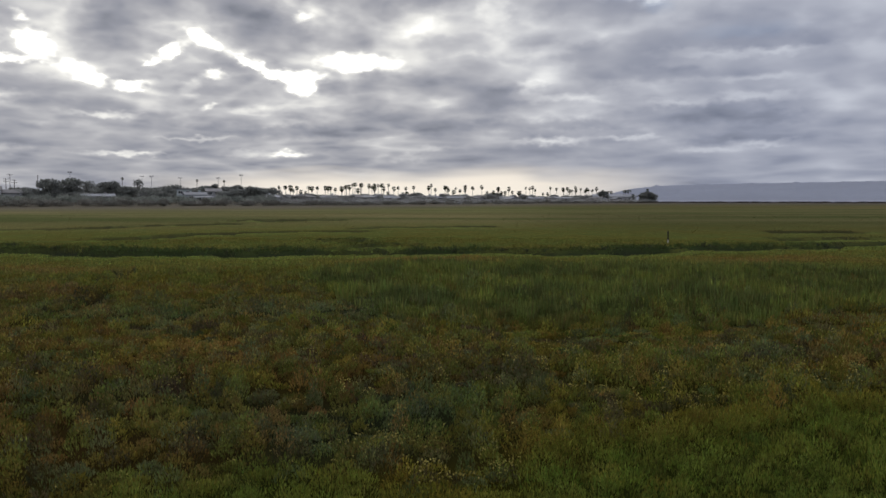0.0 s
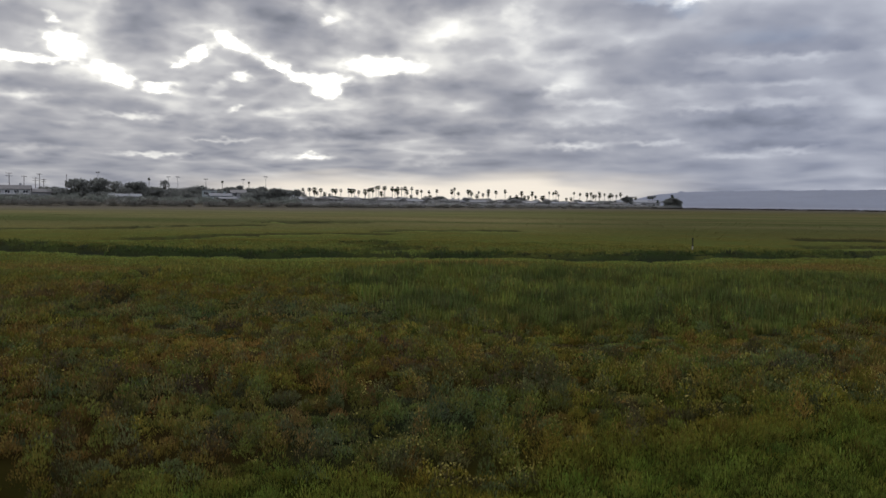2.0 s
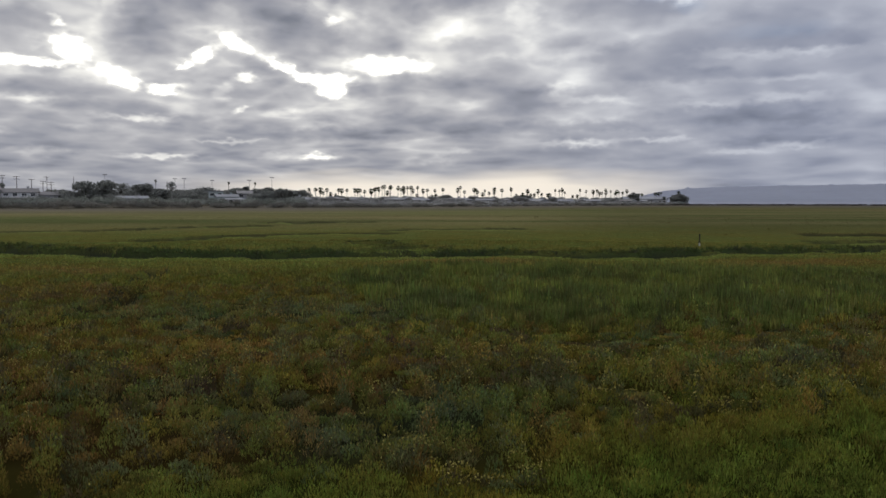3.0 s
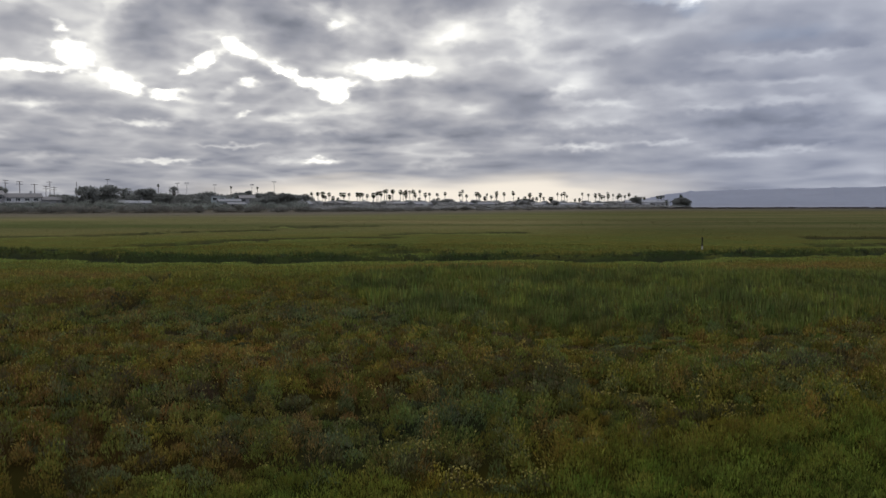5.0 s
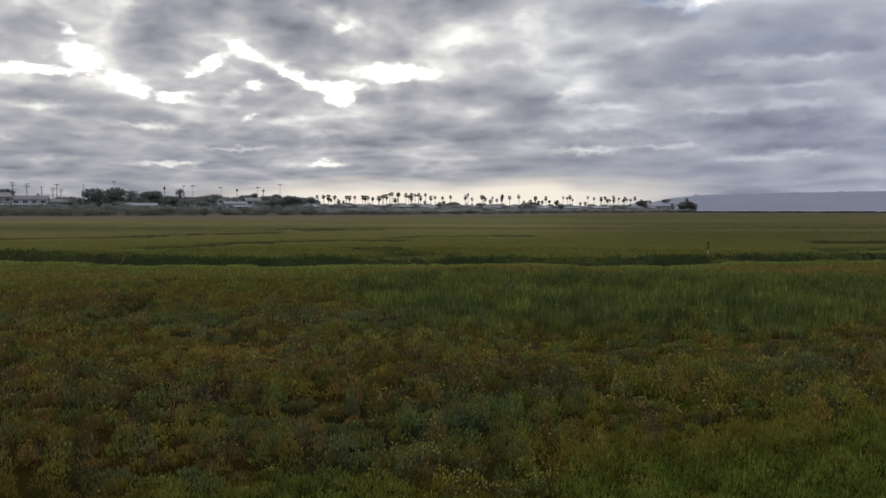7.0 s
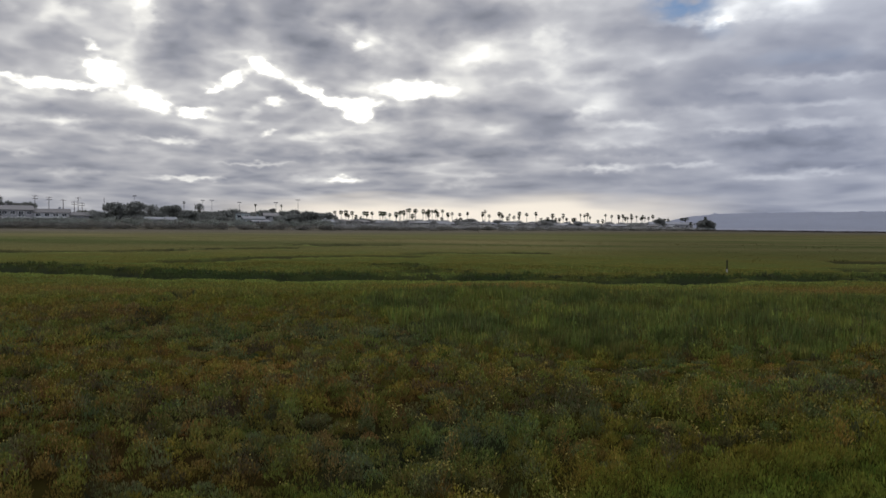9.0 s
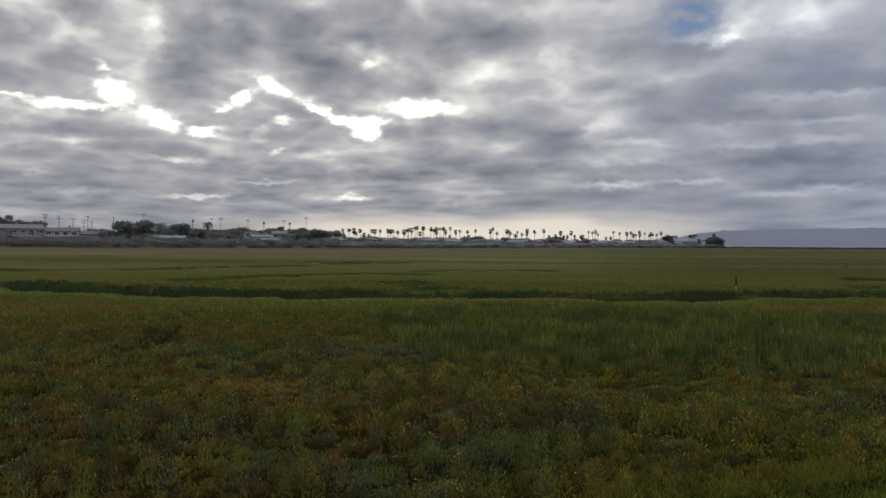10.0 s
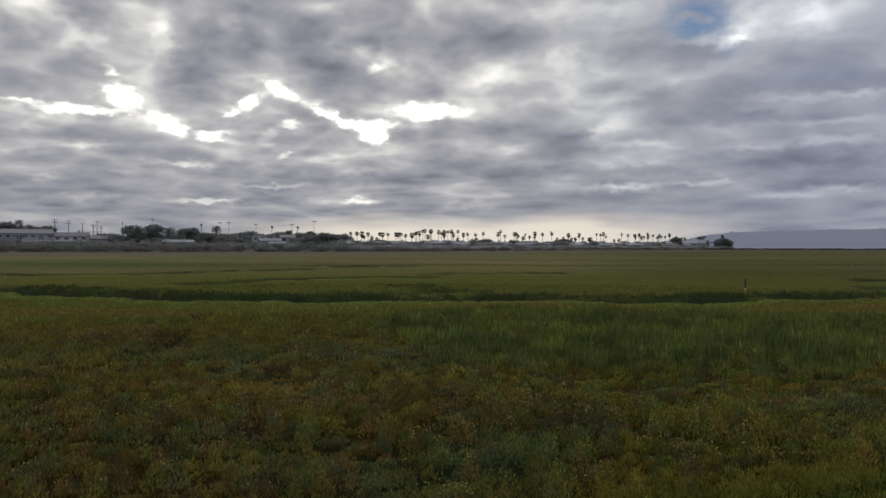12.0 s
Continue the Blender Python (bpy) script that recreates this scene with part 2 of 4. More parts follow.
    sky.sky_type, sky.sun_disc = "NISHITA", False
    sky.dust_density, sky.ozone_density = 0.1, 6.0
    sky.sun_elevation, sky.sun_rotation = radians(SUN_HEIGHT), radians(SUN_BEARING)
    clear = k.vec("SCALE", sky.outputs[0], 0.06)
    hole = k.math("MULTIPLY", k.span(k.math("ADD", k.math("MULTIPLY", mid, 0.5), k.math("MULTIPLY", small, 0.5)), 0.24, 0.46), spots([(12.56, 15.08, 2.12, 1.30, 0, 0.85), (14.67, 13.11, 1.14, 0.49, 0, 0.2), (20.54, 11.02, 3.29, 0.49, 5, 0.12)], 0.2, 1.6))
    col = k.mix(k.math("MINIMUM", hole, 1.0), cloud, clear)
    bg = k.add("ShaderNodeBackground")
    k.put(col, bg.inputs[0])
    bg.inputs[1].default_value = 1.0
    out = k.add("ShaderNodeOutputWorld")
    k.put(bg.outputs[0], out.inputs[0])


build_sky()


def bearing(b, r, z=0.0):
    """A point r metres from the eye's foot at b degrees to the right of ahead."""
    a = radians(b)
    return Vector((r * math.sin(a), r * math.cos(a), z))


sun = new("sun", bpy.data.lights.new("sun", "SUN"))
sun.data.energy, sun.data.angle, sun.data.color = 0.55, radians(14), (1.0, 0.93, 0.82)
sun.matrix_world = look(bearing(SUN_BEARING, 100, 100 * math.tan(radians(SUN_HEIGHT))), (0, 0, 0))


# ---- materials ----
def surface(name, color, rough=0.8, scale=3.0, vary=0.25, metal=0.0, bump=0.0, spec=0.3, tint=False, each=0.0):
    """A worn surface: base colour with blotches and grain, and an optional fine relief."""
    m = bpy.data.materials.new(name)
    m.use_nodes = True
    k = Net(m.node_tree)
    co = k.add("ShaderNodeTexCoord").outputs["Object"]
    if tint:
        base = k.attribute("tint")
    else:
        base = (*color, 1)
    blot = k.noise(co, scale, 4.0, 0.6).outputs[0]
    grain = k.noise(co, scale * 9.0, 3.0, 0.6).outputs[0]
    f = k.math("ADD", k.math("MULTIPLY", k.math("SUBTRACT", blot, 0.5), 2.2 * vary),
               k.math("MULTIPLY", k.math("SUBTRACT", grain, 0.5), 1.2 * vary))
    if each:
        rnd = k.add("ShaderNodeObjectInfo").outputs["Random"]
        f = k.math("ADD", f, k.math("MULTIPLY", k.math("SUBTRACT", rnd, 0.5), each))
    f = k.math("ADD", f, 1.0)
    shade = k.join(f, f, f)
    col = k.mix(1.0, base, shade, "MULTIPLY")
    p = k.add("ShaderNodeBsdfPrincipled")
    k.put(col, p.inputs["Base Color"])
    p.inputs["Roughness"].default_value = rough
    p.inputs["Metallic"].default_value = metal
    p.inputs["Specular IOR Level"].default_value = spec
    if bump:
        b = k.add("ShaderNodeBump")
        b.inputs["Strength"].default_value = bump
        k.put(grain, b.inputs["Height"])
        k.put(b.outputs[0], p.inputs["Normal"])
    out = k.add("ShaderNodeOutputMaterial")
    k.put(p.outputs[0], out.inputs[0])
    return m


def leafy(name, color=None, glow=0.25, rough=0.6):
    """Leaves or stems: diffuse with some light coming through."""
    m = bpy.data.materials.new(name)
    m.use_nodes = True
    k = Net(m.node_tree)
    if color is None:
        col = k.attribute("tint")
    else:
        rnd = k.add("ShaderNodeNewGeometry").outputs["Random Per Island"]
        one = k.add("ShaderNodeObjectInfo").outputs["Random"]
        f = k.math("ADD", k.math("MULTIPLY", rnd, 0.45), k.math("MULTIPLY", one, 0.35))
        f = k.math("ADD", f, 0.62)
        col = k.mix(1.0, (*color, 1), k.join(f, f, k.math("MULTIPLY", f, 0.95)), "MULTIPLY")
    p = k.add("ShaderNodeBsdfPrincipled")
    k.put(col, p.inputs["Base Color"])
    p.inputs["Roughness"].default_value = rough
    p.inputs["Specular IOR Level"].default_value = 0.0
    t = k.add("ShaderNodeBsdfTranslucent")
    k.put(col, t.inputs[0])
    mx = k.add("ShaderNodeMixShader")
    mx.inputs[0].default_value = glow
    k.put(p.outputs[0], mx.inputs[1])
    k.put(t.outputs[0], mx.inputs[2])
    out = k.add("ShaderNodeOutputMaterial")
    k.put(mx.outputs[0], out.inputs[0])
    return m


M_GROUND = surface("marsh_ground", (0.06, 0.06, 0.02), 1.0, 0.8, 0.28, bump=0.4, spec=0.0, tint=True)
M_STEM = leafy("marsh_stems", glow=0.16)
M_FLOWER = leafy("flower_petals", (0.33, 0.28, 0.085), 0.2)
# Blue grey of the hill is distance haze put into the base colour.
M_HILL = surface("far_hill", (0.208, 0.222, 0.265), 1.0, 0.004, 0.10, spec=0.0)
M_BARK = surface("bark", (0.09, 0.075, 0.06), 0.9, 2.0, 0.3, each=0.2)
M_PALM_BARK = surface("palm_bark", (0.13, 0.11, 0.09), 0.9, 2.0, 0.25, each=0.2)
M_FROND = leafy("palm_fronds", (0.045, 0.055, 0.03), 0.15)
M_SKIRT = leafy("dead_fronds", (0.11, 0.085, 0.055), 0.1)
# Town leaves greyed and lightened: distance haze put into the base colour.
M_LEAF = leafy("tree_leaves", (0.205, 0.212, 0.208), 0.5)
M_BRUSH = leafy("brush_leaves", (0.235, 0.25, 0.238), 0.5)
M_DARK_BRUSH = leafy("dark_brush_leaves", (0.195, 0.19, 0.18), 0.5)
# Leaves of the farther town, lightened more for haze.
M_PALE_LEAF = leafy("hazed_leaves", (0.335, 0.335, 0.345), 0.5)
M_FAR_SCRUB = leafy("far_scrub_leaves", (0.075, 0.068, 0.062), 0.15)
M_WOOD = surface("weathered_wood", (0.10, 0.085, 0.075), 0.9, 4.0, 0.3)
M_STEEL = surface("galvanised_steel", (0.22, 0.22, 0.23), 0.5, 4.0, 0.15, metal=0.6)
M_GLASS = surface("dark_window_glass", (0.03, 0.035, 0.04), 0.08, 2.0, 0.1, spec=0.6)
M_TRIM = surface("white_trim", (0.62, 0.62, 0.62), 0.6, 3.0, 0.1)
M_STUCCO = surface("grey_stucco", (0.27, 0.268, 0.275), 0.9, 1.0, 0.15, bump=0.2, each=0.25)
M_WHITE = surface("white_stucco", (0.36, 0.37, 0.39), 0.9, 1.0, 0.12, bump=0.2, each=0.2)
M_TEAL = surface("pale_teal_paint", (0.33, 0.38, 0.385), 0.8, 1.0, 0.12)
M_SHINGLE = surface("grey_shingle", (0.14, 0.135, 0.135), 0.9, 2.0, 0.25, bump=0.3, each=0.4)
M_LIGHT_ROOF = surface("pale_roof_sheet", (0.19, 0.195, 0.21), 0.8, 1.5, 0.15, each=0.35)
M_POST_DARK = surface("black_post_paint", (0.012, 0.012, 0.013), 0.6, 6.0, 0.2)
M_POST_WHITE = surface("white_post_paint", (0.36, 0.36, 0.35), 0.6, 6.0, 0.2)


# ---- mesh helpers ----
def part(name, bm, material, parent, label=""):
    """Links a bmesh as one mesh object under a thing or a part."""
    me = bpy.data.meshes.new(name)
    bm.to_mesh(me)
    bm.free()
    me.materials.append(material)
    ob = new(name, me)
    ob.parent = parent
    return tagged(ob, label)


def box(bm, cx, cy, z0, sx, sy, sz, bevel=0.0):
    g = bmesh.ops.create_cube(bm, size=1.0, matrix=Matrix.Translation((cx, cy, z0 + sz / 2)) @ Matrix.Diagonal((sx, sy, sz, 1)))
    if bevel:
        edges = list({e for v in g["verts"] for e in v.link_edges})
        bmesh.ops.bevel(bm, geom=edges, offset=bevel, segments=1, affect="EDGES")


def boxed(cx, cy, z0, sx, sy, sz, bevel=0.0):
    bm = bmesh.new()
    box(bm, cx, cy, z0, sx, sy, sz, bevel)
    return bm


def tube(bm, points, radii, sides=8):
    """A tapered round bar through the points."""
    rings = []
    for i, p in enumerate(points):
        a = points[min(i + 1, len(points) - 1)] - points[max(i - 1, 0)]
        m = a.to_track_quat("Z", "Y").to_matrix()
        rings.append([bm.verts.new(p + m @ Vector((radii[i] * math.cos(6.2832 * j / sides), radii[i] * math.sin(6.2832 * j / sides), 0)))
                      for j in range(sides)])
    for a, b in zip(rings, rings[1:]):
        for j in range(sides):
            bm.faces.new((a[j], a[(j + 1) % sides], b[(j + 1) % sides], b[j]))
    bm.faces.new(rings[0][::-1])
    bm.faces.new(rings[-1])


def thing(name, place, turn=0.0, label="", category="", group="", kind=""):
    e = new(name)
    e.empty_display_size = 0.2
    e.matrix_world = Matrix.Translation(place) @ Matrix.Rotation(radians(turn), 4, "Z")
    return tagged(e, label, category, group, kind)


def mesh_from_arrays(name, verts, loops, starts, material, tint=None):
    """One mesh from numpy arrays of vertices, corner indices and face starts."""
    me = bpy.data.meshes.new(name)
    me.vertices.add(len(verts))
    me.vertices.foreach_set("co", np.ascontiguousarray(verts, np.float32).ravel())
    me.loops.add(len(loops))
    me.loops.foreach_set("vertex_index", np.ascontiguousarray(loops, np.int32))
    me.polygons.add(len(starts))
    me.polygons.foreach_set("loop_start", np.ascontiguousarray(starts, np.int32))
    me.update(calc_edges=True)
    if tint is not None:
        att = me.attributes.new("tint", "FLOAT_COLOR", "POINT")
        rgba = np.ones((len(verts), 4), np.float32)
        rgba[:, :3] = tint
        att.data.foreach_set("color", rgba.ravel())
    me.materials.append(material)
    return new(name, me)


# ---- the lie of the land ----
def lattice(ix, iy, seed):
    h = (ix.astype(np.int64) * 374761393 + iy.astype(np.int64) * 668265263 + seed * 974711) & 0x7FFFFFFF
    h = ((h ^ (h >> 13)) * 1274126177) & 0x7FFFFFFF
    return ((h ^ (h >> 16)) & 0xFFFF) / 65535.0


def value_noise(x, y, seed=0):
    ix, iy = np.floor(x), np.floor(y)
    fx, fy = x - ix, y - iy
    fx, fy = fx * fx * (3 - 2 * fx), fy * fy * (3 - 2 * fy)
    a, b = lattice(ix, iy, seed), lattice(ix + 1, iy, seed)
    c, d = lattice(ix, iy + 1, seed), lattice(ix + 1, iy + 1, seed)
    return (a * (1 - fx) + b * fx) * (1 - fy) + (c * (1 - fx) + d * fx) * fy


def fbm(x, y, seed=0, octaves=4):
    total, amp, norm = 0.0, 1.0, 0.0
    for i in range(octaves):
        total = total + amp * value_noise(x, y, seed + i * 17)
        norm += amp
        x, y, amp = x * 2.03, y * 2.03, amp * 0.55
    return total / norm


def smooth(v, a, b):
    t = np.clip((v - a) / (b - a), 0, 1)
    return t * t * (3 - 2 * t)


def marsh_edge(b):
    """How far the marsh reaches at a bearing."""
    return np.interp(b, [-180, -60, -34, -12, 0, 8, 14, 40, 90, 180], [320, 320, 335, 345, 420, 540, 640, 660, 400, 320])


# winding creeks: centre line points (x, y), half width, depth
CREEKS = [
    ([(-120, 75), (-60, 60), (-32, 49.8), (-29, 48.7), (-26, 46.9), (-22, 46.0), (-18, 44.7), (-14, 44.4), (-9.8, 44.5), (-5, 45.2), (0.5, 45.7), (6.7, 45.5), (9.9, 46.2), (12.9, 48)], 1.6, 0.85),
    ([(12.5, 47.6), (17, 49.0), (23.6, 50.6), (28, 53.2), (60, 60), (110, 68)], 1.3, 0.6),
    ([(-110, 70), (-51, 77), (-46.7, 75), (-43.4, 78), (-37.2, 80.6), (-34.9, 84.5), (-30.9, 93), (-27, 96)], 1.7, 0.8),
    ([(-25.5, 58.5), (-22.5, 61.3), (-21.5, 66), (-18, 69), (-14.7, 72), (-8, 74)], 1.2, 0.7),
    ([(-26.4, 115), (-23, 112), (-20.5, 114)], 4.0, 1.0),
    ([(-9, 81), (-6.4, 86), (-2.4, 85), (4, 87)], 1.3, 0.7),
    ([(-13.6, 34), (-12.2, 31.2), (-11.7, 28.7), (-10.5, 24.6), (-9.7, 22.4), (-10.2, 20.5)], 0.22, 0.32),
    ([(-8.6, 57.4), (-6.6, 57.6)], 0.8, 0.4),
    ([(-5.6, 51.4), (-3, 52.3)], 0.9, 0.45),
    ([(26, 60), (30.2, 61.6), (36, 62)], 0.9, 0.5),
    ([(31, 73), (35, 74), (38, 73)], 1.2, 0.5),
]


def creek_depth(x, y):
    wob = fbm(x * 0.35, y * 0.35, 61, 3) - 0.5
    reach = np.clip(np.hypot(x, y) / 50, 0.15, 2.0)
    x = x + 2.0 * reach * (fbm(x * 0.11 / reach, y * 0.11 / reach, 63, 3) - 0.5)
    y = y + 1.3 * reach * (fbm(x * 0.13 / reach, y * 0.13 / reach, 67, 3) - 0.5)
    best = np.zeros_like(x)
    for line, half, deep in CREEKS:
        xs, ys = [p[0] for p in line], [p[1] for p in line]
        near = np.flatnonzero((x > min(xs) - 9) & (x < max(xs) + 9) & (y > min(ys) - 9) & (y < max(ys) + 9))
        if not len(near):
            continue
        px, py = x.ravel()[near], y.ravel()[near]
        d = np.full(len(near), 1e9)
        for (x0, y0), (x1, y1) in zip(line, line[1:]):
            ux, uy = x1 - x0, y1 - y0
            t = np.clip(((px - x0) * ux + (py - y0) * uy) / (ux * ux + uy * uy), 0, 1)
            d = np.minimum(d, np.hypot(px - x0 - t * ux, py - y0 - t * uy))
        w = half * (1 + 2.2 * wob[near])
        best[near] = np.maximum(best[near], deep * smooth(d, w * 1.35, w * 0.55))
    return best


def land(x, y):
    """Height of the bare ground."""
    r, b = np.hypot(x, y), np.degrees(np.arctan2(x, y))
    edge = marsh_edge(b)
    rise = np.interp(b, [-180, -8, 12, 15, 180], [2.2, 1.8, 1.2, 0.1, 0.1]) * smooth(r, edge, edge + 26)
    bumps = 0.10 * (fbm(x * 0.8, y * 0.8, 3) - 0.5) + 0.25 * (fbm(x * 0.06, y * 0.06, 5) - 0.5)
    return bumps * (1 - smooth(r, edge, edge + 20)) - creek_depth(x, y) + rise


BRIGHT, OLIVE, RED, BLUE, CORD, STRAW, DEEP = (np.array(c) for c in (
    (0.116, 0.146, 0.027), (0.140, 0.118, 0.022), (0.172, 0.110, 0.034), (0.094, 0.118, 0.056),
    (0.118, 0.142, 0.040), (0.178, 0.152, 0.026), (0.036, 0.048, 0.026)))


GREEN = np.array([0.106, 0.132, 0.030])
GOLD = np.array([0.165, 0.150, 0.026])
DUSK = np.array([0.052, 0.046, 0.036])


def blob(x, y, rows):
    total = np.zeros_like(x)
    for cx, cy, rx, ry in rows:
        total = np.maximum(total, np.exp(-(((x - cx) / rx) ** 2 + ((y - cy) / ry) ** 2)))
    return total


def plants(x, y):
    """What grows at a place: colour of the growth, its height, and the shares of cordgrass, soft grass and flowers."""
    r = np.hypot(x, y)
    size = np.clip(r / 12.0, 0.6, 6.0)
    wx = x + 1.6 * size * (fbm(x / size * 0.7, y / size * 0.7, 11) - 0.5)
    wy = y + 1.6 * size * (fbm(x / size * 0.7, y / size * 0.7, 23) - 0.5)
    n1, n2, n3 = fbm(x * 0.16, y * 0.16, 31), fbm(x * 0.55, y * 0.55, 41), fbm(x * 1.7, y * 1.7, 51, 3)
    front = np.interp(wx, [-6, -4, -3, -2, -1, -0.3, 0.4, 1.5, 3.7, 6.8, 10], [6.4, 6.6, 7.6, 8.4, 8.2, 7.4, 7.9, 9.5, 11.0, 12.1, 12.6])
    soft = smooth(wy - front, 0.35, -0.35)
    fringe = np.exp(-((wy - front - 0.15) / 0.95) ** 2) * smooth(wx, -2.4, -0.4)
    low = np.interp(wx, [-6, -1.7, 4, 11.4, 16, 40], [30, 18.2, 18.0, 20.5, 24, 34])
    high = np.interp(wx, [-6, -3.3, 8.5, 20, 40], [31, 34, 37, 36, 40])
    cord = smooth(wy, low - 0.6, low + 1.2) * smooth(wy, high + 2.0, high - 3.0)
    red = blob(wx, wy, [(-3.6, 14.6, 4.6, 2.3), (-8.5, 16.8, 3.5, 1.8), (-5.2, 9.6, 2.2, 1.8), (-8, 12, 2.4, 1.6), (9.5, 14.2, 2.6, 1.5),
                        (-1, 38.5, 5, 3), (17, 40, 6, 2.2), (-13, 25, 5, 2.5), (-17, 33, 6, 2.5), (5, 16.7, 1.3, 0.5)])
    blue = blob(wx, wy, [(-1.6, 10.6, 2.6, 1.3), (-1.1, 9.2, 1.3, 0.7), (-9, 20.5, 4, 2), (-3.5, 21, 3, 2), (-5.5, 12, 2.2, 1.0), (7, 15, 2, 0.8)])
    # Deep shadow between bushes, put into the colour as dark blobs.
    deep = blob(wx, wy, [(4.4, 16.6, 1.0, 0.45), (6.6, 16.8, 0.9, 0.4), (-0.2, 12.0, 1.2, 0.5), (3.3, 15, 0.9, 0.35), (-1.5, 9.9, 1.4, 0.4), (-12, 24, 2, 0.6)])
    col = OLIVE + (n1[..., None] - 0.5) * np.array([0.03, 0.05, 0.01]) * 1.4
    k = smooth(n2, 0.46, 0.62)[..., None] * 0.65
    col = col * (1 - k) + (0.55 * BRIGHT + 0.45 * CORD) * k
    k = (smooth(n3, 0.5, 0.66) * smooth(r, 60, 20))[..., None] * 0.45
    col = col * (1 - k) + RED * 0.8 * k
    gold = blob(wx, wy, [(1.8, 10.25, 0.55, 0.28), (-0.5, 17.6, 4.5, 1.3), (0.5, 14.8, 3.5, 1.2), (2.5, 12.8, 3.0, 1.3), (7.5, 13.4, 3.0, 1.5), (4, 17, 4, 0.8)])
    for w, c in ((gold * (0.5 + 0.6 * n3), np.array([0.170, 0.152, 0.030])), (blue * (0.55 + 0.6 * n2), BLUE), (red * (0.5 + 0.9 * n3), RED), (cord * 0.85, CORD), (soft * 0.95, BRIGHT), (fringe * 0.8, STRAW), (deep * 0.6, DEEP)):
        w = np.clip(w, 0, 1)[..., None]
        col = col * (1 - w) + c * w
    k = (0.5 * smooth(r, 24, 34) * (1 - cord) * (1 - 0.8 * red) * (0.3 + n2))[..., None]
    col = col * (1 - k) + GREEN * k
    far = smooth(r, 55, 130)[..., None]
    streak = fbm(x * 0.02, y * 0.09, 71)[..., None]
    meadow = np.array([0.122, 0.117, 0.043]) + (streak - 0.5) * np.array([0.13, 0.085, 0.05]) + (fbm(x * 0.012 + 7, y * 0.03, 73)[..., None] - 0.5) * np.array([0.06, 0.02, 0.02])
    col = col * (1 - far) + meadow * far
    # Distance haze put into the colour: growth greys towards the marsh's far edge.
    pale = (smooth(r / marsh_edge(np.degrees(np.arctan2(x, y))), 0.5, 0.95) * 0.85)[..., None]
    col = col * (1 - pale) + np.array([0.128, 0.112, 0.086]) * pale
    # Dark bank growth; shade of the far bank is put into its colour.
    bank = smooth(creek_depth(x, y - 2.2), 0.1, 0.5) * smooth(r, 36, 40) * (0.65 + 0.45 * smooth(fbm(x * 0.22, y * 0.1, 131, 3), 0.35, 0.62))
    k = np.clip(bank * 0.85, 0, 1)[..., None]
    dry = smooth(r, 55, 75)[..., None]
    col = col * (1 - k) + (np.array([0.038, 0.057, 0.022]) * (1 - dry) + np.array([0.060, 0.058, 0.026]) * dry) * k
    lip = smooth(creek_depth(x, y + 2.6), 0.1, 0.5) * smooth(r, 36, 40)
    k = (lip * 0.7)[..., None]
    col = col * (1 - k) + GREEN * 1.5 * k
    # Ditch mud, with shade put into its dark colour.
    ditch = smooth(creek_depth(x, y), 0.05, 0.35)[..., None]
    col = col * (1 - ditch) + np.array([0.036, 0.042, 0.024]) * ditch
    mound = fbm(x * 2.6, y * 2.6, 101, 3)
    tall = 0.07 + 0.33 * smooth(mound, 0.33, 0.67) + 0.07 * blue
    tall = tall * (1 - soft) + (0.20 + 0.12 * mound) * soft
    tall = tall * (1 - cord) + (0.22 + 0.34 * n2) * cord
    tall = tall * (1 - 0.5 * deep) * (1 - 0.35 * smooth(r, 12.5, 16) * (1 - cord)) * (1 - 0.6 * smooth(r, 33, 41))
    tall = (tall + 0.13 * bank) * (1 - 0.5 * lip)
    bloom = np.clip(blob(wx, wy, [(1.5, 13.2, 4.2, 2.2), (8.5, 14.2, 3.5, 2.2), (-1, 11.0, 3, 1.2), (-6, 13, 5, 3), (1.8, 10.25, 0.5, 0.25), (0.2, 8.4, 0.8, 0.6)]) * smooth(n3, 0.35, 0.6) + fringe * 0.7, 0, 1) * (1 - soft)
    # past 14 and 32 m growth is lighter except cordgrass, past 70 m darker
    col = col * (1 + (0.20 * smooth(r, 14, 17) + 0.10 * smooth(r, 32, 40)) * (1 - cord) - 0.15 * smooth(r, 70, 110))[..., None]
    # a little blue put into the colour of farther growth as haze
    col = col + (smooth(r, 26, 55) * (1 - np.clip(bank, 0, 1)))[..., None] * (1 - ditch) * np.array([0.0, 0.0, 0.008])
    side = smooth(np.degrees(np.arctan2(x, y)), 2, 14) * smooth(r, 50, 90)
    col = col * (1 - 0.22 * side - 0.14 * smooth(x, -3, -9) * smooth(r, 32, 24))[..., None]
    return col, tall, cord, soft, bloom


